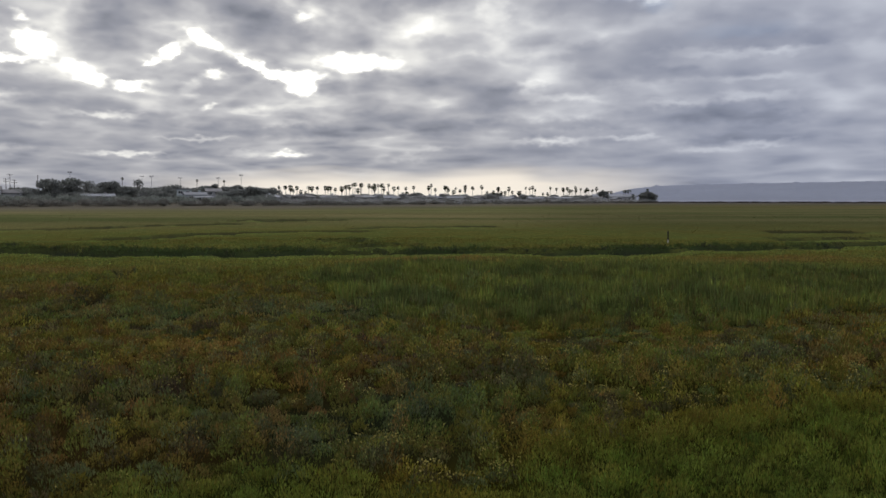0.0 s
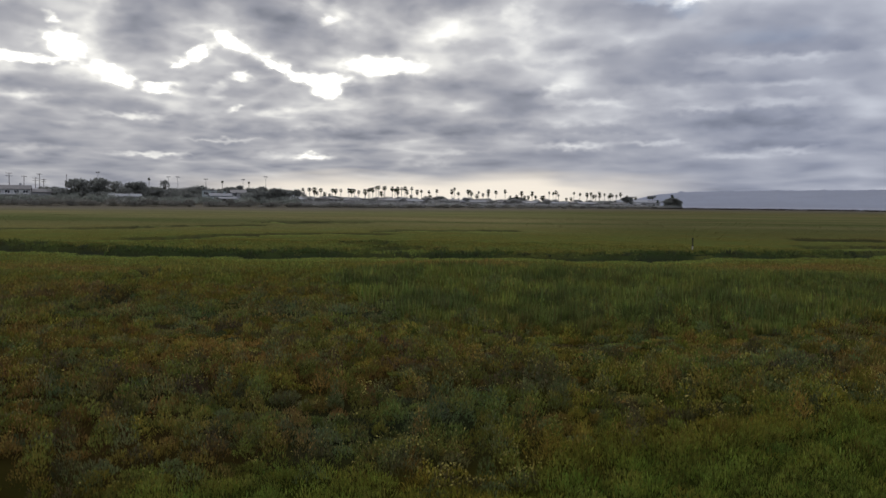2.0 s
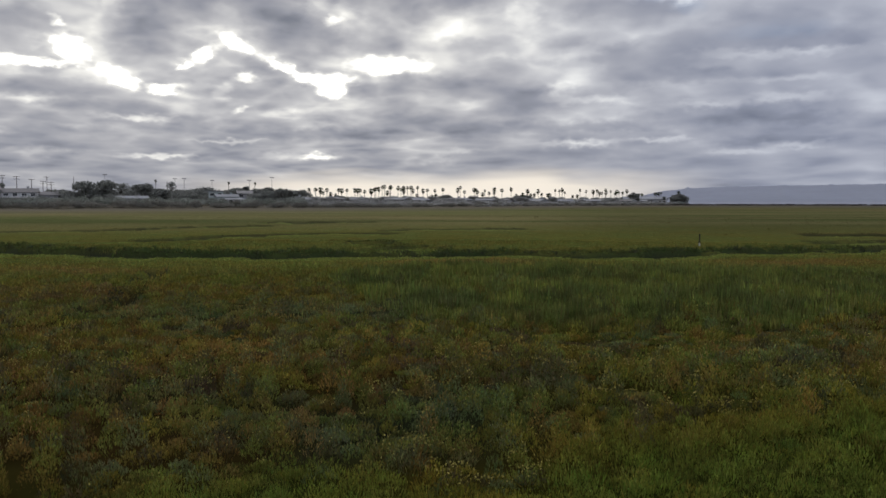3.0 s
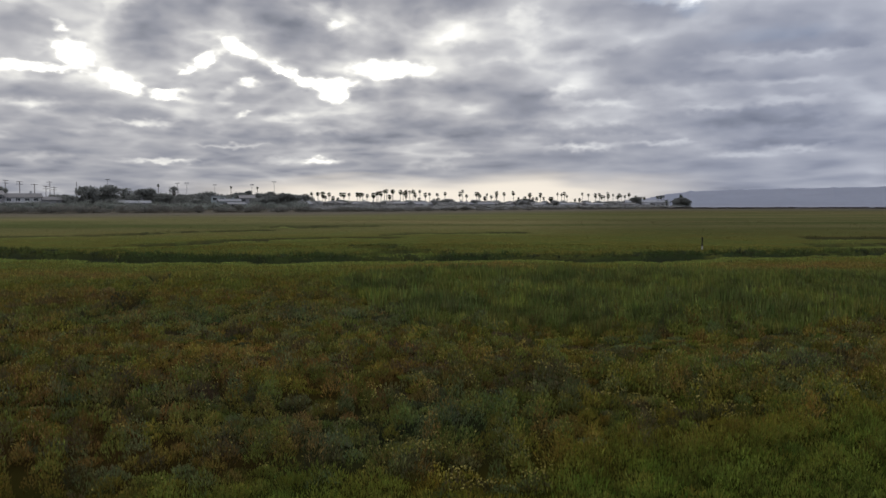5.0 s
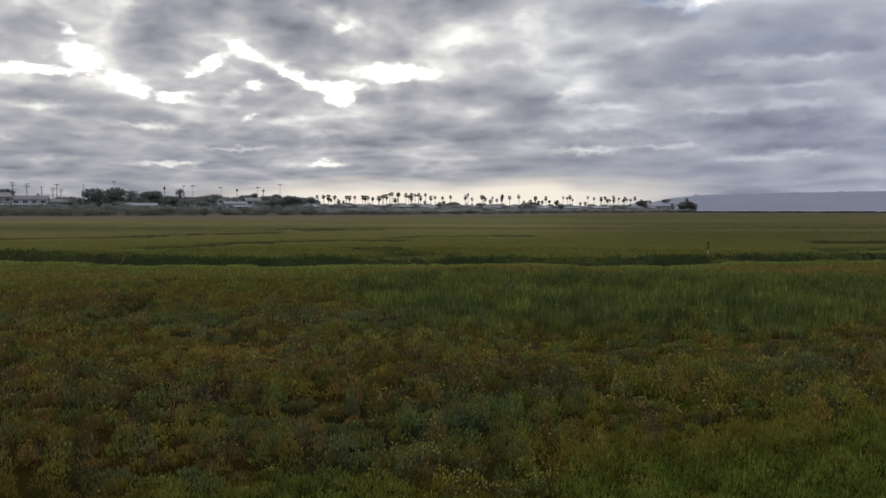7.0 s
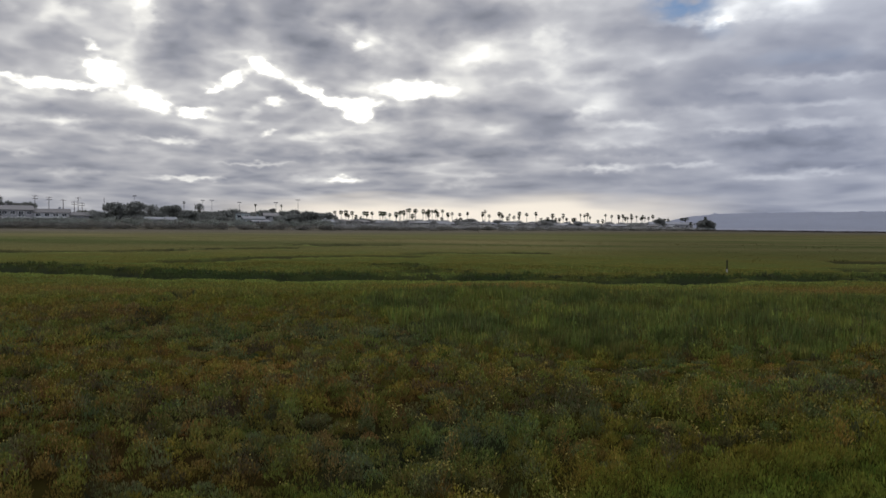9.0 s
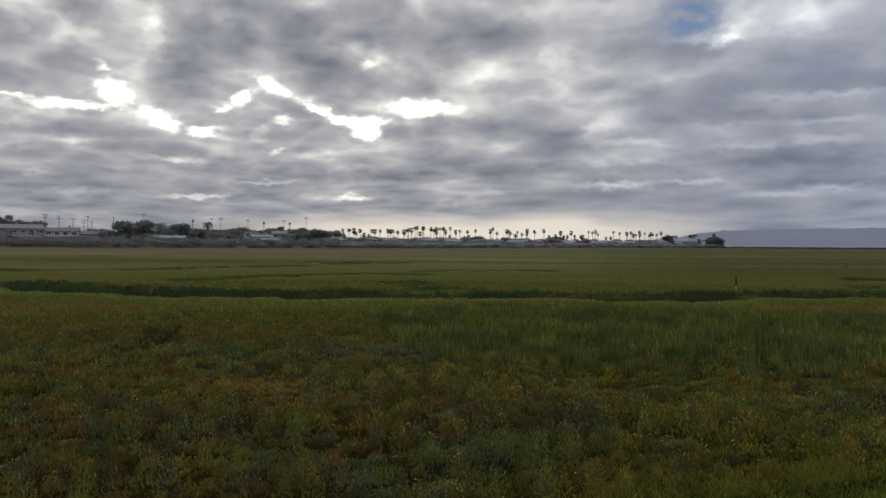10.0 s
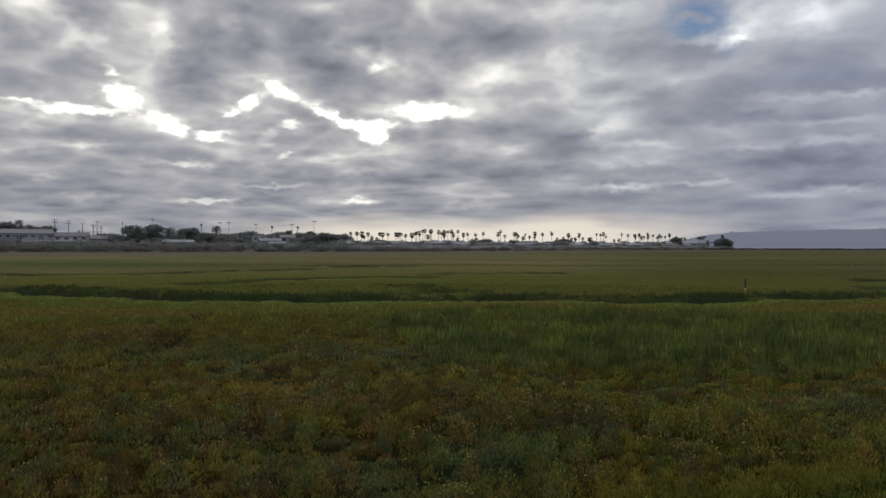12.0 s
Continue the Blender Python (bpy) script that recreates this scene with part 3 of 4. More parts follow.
def build_ground():
    front = np.radians(np.linspace(-42, 42, 420))
    rear = np.radians(np.linspace(42, 318, 70))[1:-1]
    angles = np.concatenate([front, rear])
    radii = np.concatenate([[0.4, 1.2, 2.4], np.geomspace(4.0, 900, 380), np.geomspace(960, 4900, 16)])
    rr, aa = np.meshgrid(radii, angles, indexing="ij")
    x, y = (rr * np.sin(aa)).ravel(), (rr * np.cos(aa)).ravel()
    z = land(x, y)
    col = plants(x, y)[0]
    # Right of the town the ground colour takes the hill's blue haze.
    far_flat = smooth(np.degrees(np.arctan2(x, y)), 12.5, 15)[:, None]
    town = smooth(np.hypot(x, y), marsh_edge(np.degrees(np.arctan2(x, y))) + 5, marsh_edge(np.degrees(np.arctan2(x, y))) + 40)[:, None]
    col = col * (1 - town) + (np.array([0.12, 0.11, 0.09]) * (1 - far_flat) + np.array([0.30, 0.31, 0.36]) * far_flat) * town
    na, nr = len(angles), len(radii)
    i, j = np.meshgrid(np.arange(nr - 1), np.arange(na), indexing="ij")
    j2 = (j + 1) % na
    quads = np.stack([i * na + j, (i + 1) * na + j, (i + 1) * na + j2, i * na + j2], -1).reshape(-1, 4)[:, ::-1]
    verts = np.stack([x, y, z], -1)
    verts = np.vstack([verts, [[0, 0, 0]]])
    col = np.vstack([col, col[:1]])
    fan = np.stack([np.full(na, len(verts) - 1), (np.arange(na) + 1) % na, np.arange(na)], -1)
    loops = np.concatenate([quads.ravel(), fan.ravel()])
    starts = np.concatenate([np.arange(len(quads)) * 4, len(quads) * 4 + np.arange(na) * 3])
    # Ground darkened near: shade in the gaps between tufts put into the tint.
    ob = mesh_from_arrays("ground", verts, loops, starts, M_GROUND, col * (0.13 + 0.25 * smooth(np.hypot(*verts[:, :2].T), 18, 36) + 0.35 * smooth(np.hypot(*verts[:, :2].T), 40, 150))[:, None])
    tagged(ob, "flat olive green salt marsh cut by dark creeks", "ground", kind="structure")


build_ground()

rng = np.random.default_rng(5)


def beds(step, r0, r1, b0=-37.0, b1=34.0):
    """Places of tufts on a shaken grid, between two ranges and two bearings."""
    g = np.arange(-r1, r1 + step, step)
    x, y = (v.ravel() for v in np.meshgrid(g, g))
    x = x + rng.uniform(-0.46, 0.46, len(x)) * step
    y = y + rng.uniform(-0.46, 0.46, len(x)) * step
    r, b = np.hypot(x, y), np.degrees(np.arctan2(x, y))
    b = np.where(b < b0, b + 360, b)
    s = (r >= r0) & (r < r1) & (b >= b0) & (b < b1)
    return x[s], y[s]


def stems(name, x, y, high, width, tint, lean, foot, label="", simple=False):
    """Thin upright stems, one tapered leaf each, all in one mesh. lean: how far each tip leans out, in metres."""
    n = len(x)
    base = np.stack([x, y, land(x, y) - 0.01 + foot], -1)
    turn = rng.uniform(0, math.tau, n)
    side = np.stack([np.cos(turn), np.sin(turn), np.zeros(n)], -1) * (width / 2)[:, None]
    tip = base + np.concatenate([lean, high[:, None]], 1)
    if simple:
        verts = np.stack([base - side, base + side, tip], 1)
        loops = np.arange(n * 3)
        starts = np.arange(n) * 3
    else:
        mid = base + np.concatenate([lean * 0.45, (high * 0.55)[:, None]], 1)
        verts = np.stack([base, mid + side, tip, mid - side], 1)
        loops = np.arange(n * 4)
        starts = np.arange(n) * 4
    c = np.clip(tint, 0.004, 1)[:, None, :].repeat(verts.shape[1], 1)
    ob = mesh_from_arrays(name, verts.reshape(-1, 3), loops, starts, M_STEM, c.reshape(-1, 3))
    return tagged(ob, label, "plant", kind="stuff")



# tuft spacing, range from and to, stems a tuft, and bearings where it is not the open view
BEDS = [
    (0.26, 6.5, 12.5, 180), (0.27, 12.5, 20.0, 105), (0.36, 20.0, 34.0, 62), (0.55, 34.0, 62.0, 30),
    (1.3, 62.0, 170.0, 14), (3.0, 170.0, 420.0, 14),
    (0.28, 0.4, 6.5, 90), (0.34, 0.4, 9.0, 60, 34, 323), (0.7, 9.0, 25.0, 24, 34, 323), (1.6, 25.0, 70.0, 12, 34, 323),
]


def grow():
    near = {"pickleweed": [], "marsh_grass": [], "cordgrass": []}
    far = []
    blooms = []
    for step, r0, r1, per, *side in BEDS:
        cx, cy = beds(step, r0, r1, *side)
        n = len(cx)
        dist = np.hypot(cx, cy)
        jig = 0.16 * np.clip(dist / 12, 0.7, 5)
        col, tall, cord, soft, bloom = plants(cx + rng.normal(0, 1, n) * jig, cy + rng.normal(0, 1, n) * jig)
        pick = rng.uniform(0, 1, n)
        kind = np.where(pick < cord * (0.45 + 0.5 * smooth(fbm(cx * 0.5, cy * 0.5, 111, 3), 0.38, 0.6)), 2, np.where(pick < soft, 1, 0))
        near_by = smooth(dist, 44, 15)
        # neighbouring bushes are of different plants: green, rust, grey blue, yellow green and brown ones
        share = 0.62 * value_noise(cx * 1.7, cy * 1.7, 201) + 0.38 * rng.uniform(0, 1, n)
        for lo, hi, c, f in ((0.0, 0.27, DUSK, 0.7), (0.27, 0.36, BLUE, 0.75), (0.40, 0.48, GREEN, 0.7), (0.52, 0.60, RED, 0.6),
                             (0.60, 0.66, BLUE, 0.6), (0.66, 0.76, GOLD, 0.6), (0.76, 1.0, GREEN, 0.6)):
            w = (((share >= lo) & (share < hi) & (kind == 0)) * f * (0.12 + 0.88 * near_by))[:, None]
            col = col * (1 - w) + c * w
        w = ((rng.uniform(0, 1, n) < 0.25) & (kind == 1))[:, None] * 0.4
        col = col * (1 - w) + GOLD * w
        reed = (kind == 2)[:, None] * 0.6 * (smooth(value_noise(cx * 0.9, cy * 0.6, 221), 0.3, 0.8) - 0.5)[:, None]
        col = col * (1 + reed * np.array([0.8, 0.7, 0.3]))
        col = col * (1 + (rng.uniform(-0.32, 0.42, n) * (0.22 + 0.78 * near_by))[:, None] + rng.normal(0, 0.05, (n, 3)) * near_by[:, None])
        rad = step * (0.58 + 0.12 * smooth(dist, 11, 15)) * rng.uniform(0.7, 1.35, n) * np.where(kind == 1, 1.3, 1.0)
        high = tall * rng.uniform(0.5, 1.5, n)
        creek = creek_depth(cx, cy)
        keep = rng.uniform(0, 1, n) > np.where(dist < 40, 0.95 * smooth(creek, 0.02, 0.12), 0.96 * smooth(creek, 0.05, 0.3))
        if r0 < 30:
            hollow = smooth(fbm(cx * 1.5, cy * 1.5, 121, 3), 0.42, 0.30) * np.where(kind == 0, 1.0, 0.25)
            keep &= rng.uniform(0, 1, n) > (0.07 + 0.42 * hollow) * (1 - 0.85 * smooth(dist, 11.5, 15.5))
        cx, cy, col, rad, high, kind, bloom, dist = (v[keep] for v in (cx, cy, col, rad, high, kind, bloom, dist))
        own = np.repeat(np.arange(len(cx)), per)
        m = len(own)
        rho, th = np.sqrt(rng.uniform(0, 1, m)), rng.uniform(0, math.tau, m)
        out = np.stack([np.cos(th), np.sin(th)], -1)
        reeds, blades = kind[own] == 2, kind[own] == 1
        x, y = cx[own] + out[:, 0] * rho * rad[own], cy[own] + out[:, 1] * rho * rad[own]
        # fleshy stems stand on a low dome, blades rise out of it, stalks come from the ground
        dome = high[own] * np.sqrt(1 - 0.94 * rho ** 2)
        grain = np.clip(dist[own] / 12.0, 0.75, 5.0)
        leaf = 0.058 * grain ** 0.8 * rng.uniform(0.55, 1.5, m) * np.where(blades, 1.25, 1.0)
        leaf = np.minimum(leaf, np.maximum(dome, 0.05) * 1.3)
        foot = np.where(reeds, 0.0, np.maximum(dome * rng.uniform(0.4, 1.05, m) - leaf * 0.6, 0.0))
        h = np.where(reeds, high[own] * rng.uniform(0.5, 1.1, m), leaf * rng.uniform(0.7, 1.1, m))
        lean = out * (np.where(reeds, 0.12 * h, 0.40 * leaf) * rho)[:, None] + rng.normal(0, 0.16, (m, 2)) * np.where(reeds, h * 0.55, leaf)[:, None]
        w = 0.0160 * grain * rng.uniform(0.7, 1.4, m) * np.where(reeds, 0.85, np.where(blades, 0.72, 1.0))
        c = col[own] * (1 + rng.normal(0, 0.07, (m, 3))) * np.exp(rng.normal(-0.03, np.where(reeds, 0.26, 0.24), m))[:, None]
        if r0 >= 34 or side:
            if r0 >= 62:
                c = 0.7 * col[own] + 0.3 * c
                h, lean, foot, w = h * 0.5, lean * 1.2, foot * 0.5, w * 1.3
            far.append((x, y, h, w, c, lean, foot))
        else:
            for i, key in enumerate(near):
                s = kind[own] == i
                near[key].append((x[s], y[s], h[s], w[s], c[s], lean[s], foot[s]))
            lot = smooth(rng.uniform(0, 1, len(cx)), 0.45, 0.75)
            s = (rng.uniform(0, 1, m) < (bloom * lot)[own] * 22.0 / per) & (kind[own] == 0) & (rho < 0.85)
            top = np.maximum(dome[s] + 0.02, h[s] + foot[s])
            blooms.append((x[s], y[s], top))
    words = {"pickleweed": "low fleshy green and rust red pickleweed over the marsh",
             "marsh_grass": "soft bright green grass at the marsh's near side",
             "cordgrass": "tall upright green cordgrass stalks in a broad bed"}
    for key, rows in near.items():
        x, y, h, w, c, lean, foot = (np.concatenate(v) for v in zip(*rows))
        stems(key, x, y, h, w, c, lean, foot, words[key])
    x, y, h, w, c, lean, foot = (np.concatenate(v) for v in zip(*far))
    stems("meadow", x, y, h, w, c, lean, foot, "olive green low growth on the open far marsh", True)
    x, y, h = (np.concatenate(v) for v in zip(*blooms))
    n = len(x)
    centre = np.stack([x, y, land(x, y) + h + 0.004], -1)
    rad = rng.uniform(0.006, 0.012, n) * np.clip(np.hypot(x, y) / 14, 1, 1.6)
    a = np.linspace(0, math.tau, 7)[:6]
    tilt = rng.normal(0, 0.5, (n, 2))
    ring = np.stack([np.cos(a), np.sin(a)], -1)[None] * rad[:, None, None]
    zz = (ring * tilt[:, None, :]).sum(-1) + 0.004
    rim = centre[:, None, :] + np.concatenate([ring, zz[..., None]], -1)
    foot = centre - np.array([0, 0, 0.012])
    verts = np.concatenate([centre[:, None], rim, foot[:, None]], 1)
    tris = np.array([[0, 1 + i, 1 + (i + 1) % 6] for i in range(6)] + [[7, 1 + (i + 1) % 6, 1 + i] for i in range(6)])
    loops = (np.arange(n)[:, None, None] * 8 + tris[None]).ravel()
    ob = mesh_from_arrays("marsh_flowers", verts.reshape(-1, 3), loops, np.arange(n * 12) * 3, M_FLOWER)
    tagged(ob, "small yellow daisy flowers scattered among the pickleweed", "flowers", kind="stuff")


grow()


# ---- the far hill ----
def build_hill():
    bs = np.linspace(7.0, 70.0, 480)
    crest = np.interp(bs, [7, 9.5, 11, 12.3, 13.5, 15.0, 17, 20, 24, 30, 45, 60, 70], [-0.1, 0.0, 0.22, 0.50, 0.76, 0.90, 0.97, 1.03, 1.08, 1.16, 1.1, 0.6, 0.0])
    for b0, rise in ((14.9, 0.09), (18.1, 0.04), (23.75, 0.07), (21.0, 0.03), (26.5, 0.03)):
        crest = crest + rise * np.exp(-((bs - b0) / 0.16) ** 2)
    crest = crest + 0.06 * (fbm(bs * 1.6, bs * 0, 91, 5) - 0.5)
    rows = []
    for s in np.linspace(0, 1, 14):
        r = 3500 + 700 * s
        h = 3 + r * np.tan(np.radians(crest)) * (s ** 0.8) + 25 * s * (1 - s) * (fbm(bs * 1.1, bs * 0 + s * 3, 95) - 0.5) * 2
        a = np.radians(bs)
        rows.append(np.stack([r * np.sin(a), r * np.cos(a), np.maximum(h, -2.0) if s > 0 else h * 0 - 2], -1))
    a = np.radians(bs)
    rows.append(np.stack([4700 * np.sin(a), 4700 * np.cos(a), a * 0 - 2], -1))
    v = np.concatenate(rows)
    n, k = len(bs), len(rows)
    i, j = np.meshgrid(np.arange(k - 1), np.arange(n - 1), indexing="ij")
    quads = np.stack([i * n + j, i * n + j + 1, (i + 1) * n + j + 1, (i + 1) * n + j], -1).reshape(-1, 4)
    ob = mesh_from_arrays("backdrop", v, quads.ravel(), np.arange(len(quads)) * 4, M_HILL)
    tagged(ob, "long low hill far off, blue grey haze in its colour", "hill", kind="structure")


build_hill()


# ---- trees and palms ----
def palm_crown(bm, rad, seed, top):
    """A ball of stiff fan leaves, the lower ones hanging."""
    r = random.Random(seed)
    for i in range(46):
        a, lift = r.uniform(0, math.tau), r.uniform(-1.0, 1.4)
        out = Vector((math.cos(a), math.sin(a), 0))
        stem = rad * r.uniform(0.30, 0.50)
        p0 = Vector((0, 0, top))
        p1 = p0 + (out * math.cos(lift) + Vector((0, 0, math.sin(lift)))) * stem
        way = (out * math.cos(lift - 0.2) + Vector((0, 0, math.sin(lift - 0.2)))).normalized()
        side = way.cross(Vector((0, 0, 1))).normalized()
        v0 = bm.verts.new(p1)
        tips = []
        for j in range(7):
            s = (j - 3) / 3
            d = (way * math.cos(s * 1.25) + side * math.sin(s * 1.25)).normalized()
            tips.append(bm.verts.new(p1 + d * rad * r.uniform(0.36, 0.58) + Vector((0, 0, -0.08 * rad * abs(s) - (0.08 if j % 2 else 0)))))
        for u, v in zip(tips, tips[1:]):
            bm.faces.new((v0, u, v))
        w = side * 0.03
        bm.faces.new((bm.verts.new(p0 - w), bm.verts.new(p0 + w), bm.verts.new(p1 + w), bm.verts.new(p1 - w)))


def make_palm(high, rad, seed, shaggy):
    r = random.Random(seed * 7 + 1)
    t = thing("palm_tree", (0, 0, 0), 0, "tall slim fan palm with a small dark crown", "palm", "palms over the town")
    bm = bmesh.new()
    lean = Vector((r.uniform(-0.25, 0.25), r.uniform(-0.25, 0.25), 0))
    pts = [Vector((0, 0, -0.3)), Vector((0, 0, 0.6)), lean * 0.5 + Vector((0, 0, high * 0.5)), lean + Vector((0, 0, high))]
    tube(bm, pts, [0.36, 0.24, 0.16, 0.14], 8)
    part("trunk", bm, M_PALM_BARK, t)
    bm = bmesh.new()
    palm_crown(bm, rad, seed, high)
    bmesh.ops.translate(bm, verts=bm.verts, vec=lean)
    part("crown", bm, M_FROND, t)
    if shaggy:
        bm = bmesh.new()
        for i in range(26):
            a, l = r.uniform(0, math.tau), r.uniform(0.8, 1.7)
            p = lean + Vector((0, 0, high - r.uniform(0, 1.0)))
            o = Vector((math.cos(a), math.sin(a), 0))
            s = o.cross(Vector((0, 0, 1))) * 0.28
            q = p + o * r.uniform(0.35, 0.7) - Vector((0, 0, l))
            bm.faces.new([bm.verts.new(c) for c in (p + o * 0.15 - s * 0.3, p + o * 0.15 + s * 0.3, q + s, q - s)])
        part("skirt", bm, M_SKIRT, t, "skirt of dead brown fronds")
    return t


PALM_KINDS = {}


def palm(b, top, r, seed, wide=1.0):
    """A palm whose crown stands top degrees over the eye's level at range r."""
    high = EYE.z + r * math.tan(radians(top))
    step = round(high)
    rad = (1.65, 1.9, 1.4)[seed % 3] * wide
    key = (step, seed % 3, wide)
    place = bearing(b, r)
    ground_z = float(land(np.array([place.x]), np.array([place.y]))[0])
    if key not in PALM_KINDS:
        PALM_KINDS[key] = make_palm(max(step - 1.5 - 1.0, 3.0), rad, seed, seed % 3 == 1)
        ob = PALM_KINDS[key]
    else:
        ob = copy_thing(PALM_KINDS[key], Matrix())
    ob.matrix_world = Matrix.Translation((place.x, place.y, ground_z)) @ Matrix.Rotation(seed * 1.7, 4, "Z") @ Matrix.Diagonal((1, 1, high / step, 1))
    return ob


# bearing and height of each palm top over eye level, degrees
PALMS_WEST = [
    (-12.06, 0.73), (-11.82, 0.53), (-11.54, 0.89), (-11.10, 0.89), (-10.78, 0.89), (-10.58, 0.65), (-10.30, 0.85), (-10.06, 0.57),
    (-9.70, 0.53), (-9.50, 0.86), (-9.30, 0.82), (-8.93, 0.86), (-8.33, 0.86), (-8.17, 0.82), (-7.97, 0.86), (-7.68, 0.74),
    (-7.20, 0.82), (-6.95, 0.90), (-6.87, 0.94), (-6.67, 0.94), (-6.43, 1.07), (-6.27, 1.11), (-6.06, 0.70), (-5.90, 1.07),
    (-5.82, 1.07), (-5.29, 1.03), (-5.09, 0.91), (-4.89, 1.03), (-4.89, 0.79), (-4.61, 1.03), (-4.36, 1.07),
]
PALMS_MIDDLE = [
    (-4.24, 0.83), (-3.88, 1.07), (-3.92, 0.50), (-3.51, 0.83), (-3.19, 0.87), (-2.66, 0.83), (-2.58, 0.47), (-2.90, 0.47),
    (-2.10, 0.91), (-1.01, 0.91), (-0.85, 1.07), (-0.56, 0.75), (0.16, 0.91), (0.28, 0.91), (0.40, 0.75), (0.76, 0.59),
    (0.92, 0.83), (1.20, 0.67), (1.60, 0.95), (1.56, 0.71), (2.12, 0.87), (2.80, 0.95), (3.16, 0.55), (3.59, 0.59),
    (3.95, 0.83), (4.19, 0.55), (4.42, 0.55), (4.70, 0.83), (4.94, 0.59), (5.37, 0.55), (5.52, 0.55),
]
PALMS_EAST = [
    (5.91, 0.87), (6.19, 0.83), (6.38, 0.91), (6.58, 0.71), (7.12, 0.43), (7.43, 0.47), (7.62, 0.87), (8.05, 0.79),
    (8.51, 0.79), (8.55, 0.67), (8.81, 0.83), (8.97, 0.67), (9.12, 0.67), (9.38, 0.90), (9.42, 0.71), (9.76, 0.78),
    (10.03, 0.63), (10.18, 0.78), (10.33, 0.71), (10.56, 0.67), (10.86, 0.82), (11.31, 0.66), (11.64, 0.55), (11.87, 0.55),
    (12.71, 0.66), (12.86, 0.66), (13.01, 0.66), (13.15, 0.70), (13.34, 0.39), (14.32, 0.77),
]


def plant_palms():
    r = random.Random(12)
    i = 0
    for rows, near, far in ((PALMS_WEST, 480, 600), (PALMS_MIDDLE, 540, 680), (PALMS_EAST, 680, 820)):
        for b, top in rows:
            palm(b, top, r.uniform(near, far), i)
            i += 1


plant_palms()


def leaf_clumps(bm, lobes, count, size, r):
    """Ragged leaf clumps over the lobes (centre, radii)."""
    weights = [l[1][0] * l[1][2] for l in lobes]
    for _ in range(count):
        c, rad = r.choices(lobes, weights)[0]
        d = Vector((r.gauss(0, 1), r.gauss(0, 1), r.gauss(0, 1))).normalized()
        if d.z < -0.5:
            d.z *= -0.5
        k = r.uniform(0.5, 1.05)
        p = c + Vector((d.x * rad[0] * k, d.y * rad[1] * k, d.z * rad[2] * k))
        for _ in range(2):
            u = Vector((r.gauss(0, 1), r.gauss(0, 1), r.gauss(0, 1))).normalized()
            v = u.orthogonal().normalized()
            s = size * r.uniform(0.5, 1.2)
            bm.faces.new([bm.verts.new(p + q * s) for q in (u * 0.6, v * 0.45 - u * 0.2, -v * 0.45 - u * 0.25)])


def tree(b, r, width, high, seed, label, pale=False, flat=0.6, name="tree", count=1300):
    """A broad tree: trunk, limbs and a crown of leaf clumps. high: over the ground at its foot."""
    rr = random.Random(seed)
    place = bearing(b, r)
    gz = float(land(np.array([place.x]), np.array([place.y]))[0])
    t = thing(name, (place.x, place.y, gz), rr.uniform(0, 360), label, "tree")
    trunk_h = high * 0.35
    bm = bmesh.new()
    tube(bm, [Vector((0, 0, -0.3)), Vector((0.05, 0, trunk_h * 0.5)), Vector((0.1, 0.1, trunk_h))], [high * 0.05, high * 0.036, high * 0.03])
    lobes = []
    for i in range(7):
        a = i * 0.9 + rr.uniform(-0.3, 0.3)
        k = rr.uniform(0.15, 0.62) * width / 2
        rad = width * rr.uniform(0.2, 0.3)
        rz = min(rad * flat * 1.2, high * 0.3)
        c = Vector((math.cos(a) * k, math.sin(a) * k, high - rz * 1.02 - (k / (width / 2)) ** 2 * high * 0.32 * rr.uniform(0.7, 1.2)))
        lobes.append((c, (rad, rad, rz)))
        tube(bm, [Vector((0.1, 0.1, trunk_h * 0.9)), c * 0.5 + Vector((0, 0, trunk_h * 0.45)), c], [high * 0.022, high * 0.015, high * 0.006], 5)
    lobes.append((Vector((0, 0, high * 0.62)), (width * 0.42, width * 0.42, high * 0.3)))
    lobes.append((Vector((0, 0, high * 0.34)), (width * 0.46, width * 0.46, high * 0.26)))
    part("trunk", bm, M_BARK, t)
    bm = bmesh.new()
    leaf_clumps(bm, lobes, count, 0.17 * width ** 0.5 * 1.7, rr)
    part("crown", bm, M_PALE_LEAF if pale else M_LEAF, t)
    return t


def shrub(b, r, width, high, seed, label, material=None, lift=0.0):
    rr = random.Random(seed)
    place = bearing(b, r)
    gz = float(land(np.array([place.x]), np.array([place.y]))[0]) + lift
    t = thing("shrub", (place.x, place.y, gz), rr.uniform(0, 360), label, "shrub", "brush along the marsh edge")
    bm = bmesh.new()
    lobes = []
    for i in range(5):
        k = rr.uniform(0, 0.6) * width / 2
        a = rr.uniform(0, math.tau)
        rz = high * rr.uniform(0.35, 0.5)
        c = Vector((math.cos(a) * k, math.sin(a) * k, rz * 0.7))
        lobes.append((c, (width * 0.28, width * 0.28, rz)))
        tube(bm, [Vector((c.x * 0.2, c.y * 0.2, -0.2)), c], [0.06, 0.02], 4)
    part("stem", bm, M_BARK, t)
    bm = bmesh.new()
    leaf_clumps(bm, lobes, 300, 0.55, rr)
    part("foliage", bm, material or M_BRUSH, t)
    return t


def at_level(t_el, r):
    """Height over the marsh of a line seen t_el degrees over eye level at range r."""
    return EYE.z + r * math.tan(radians(t_el))


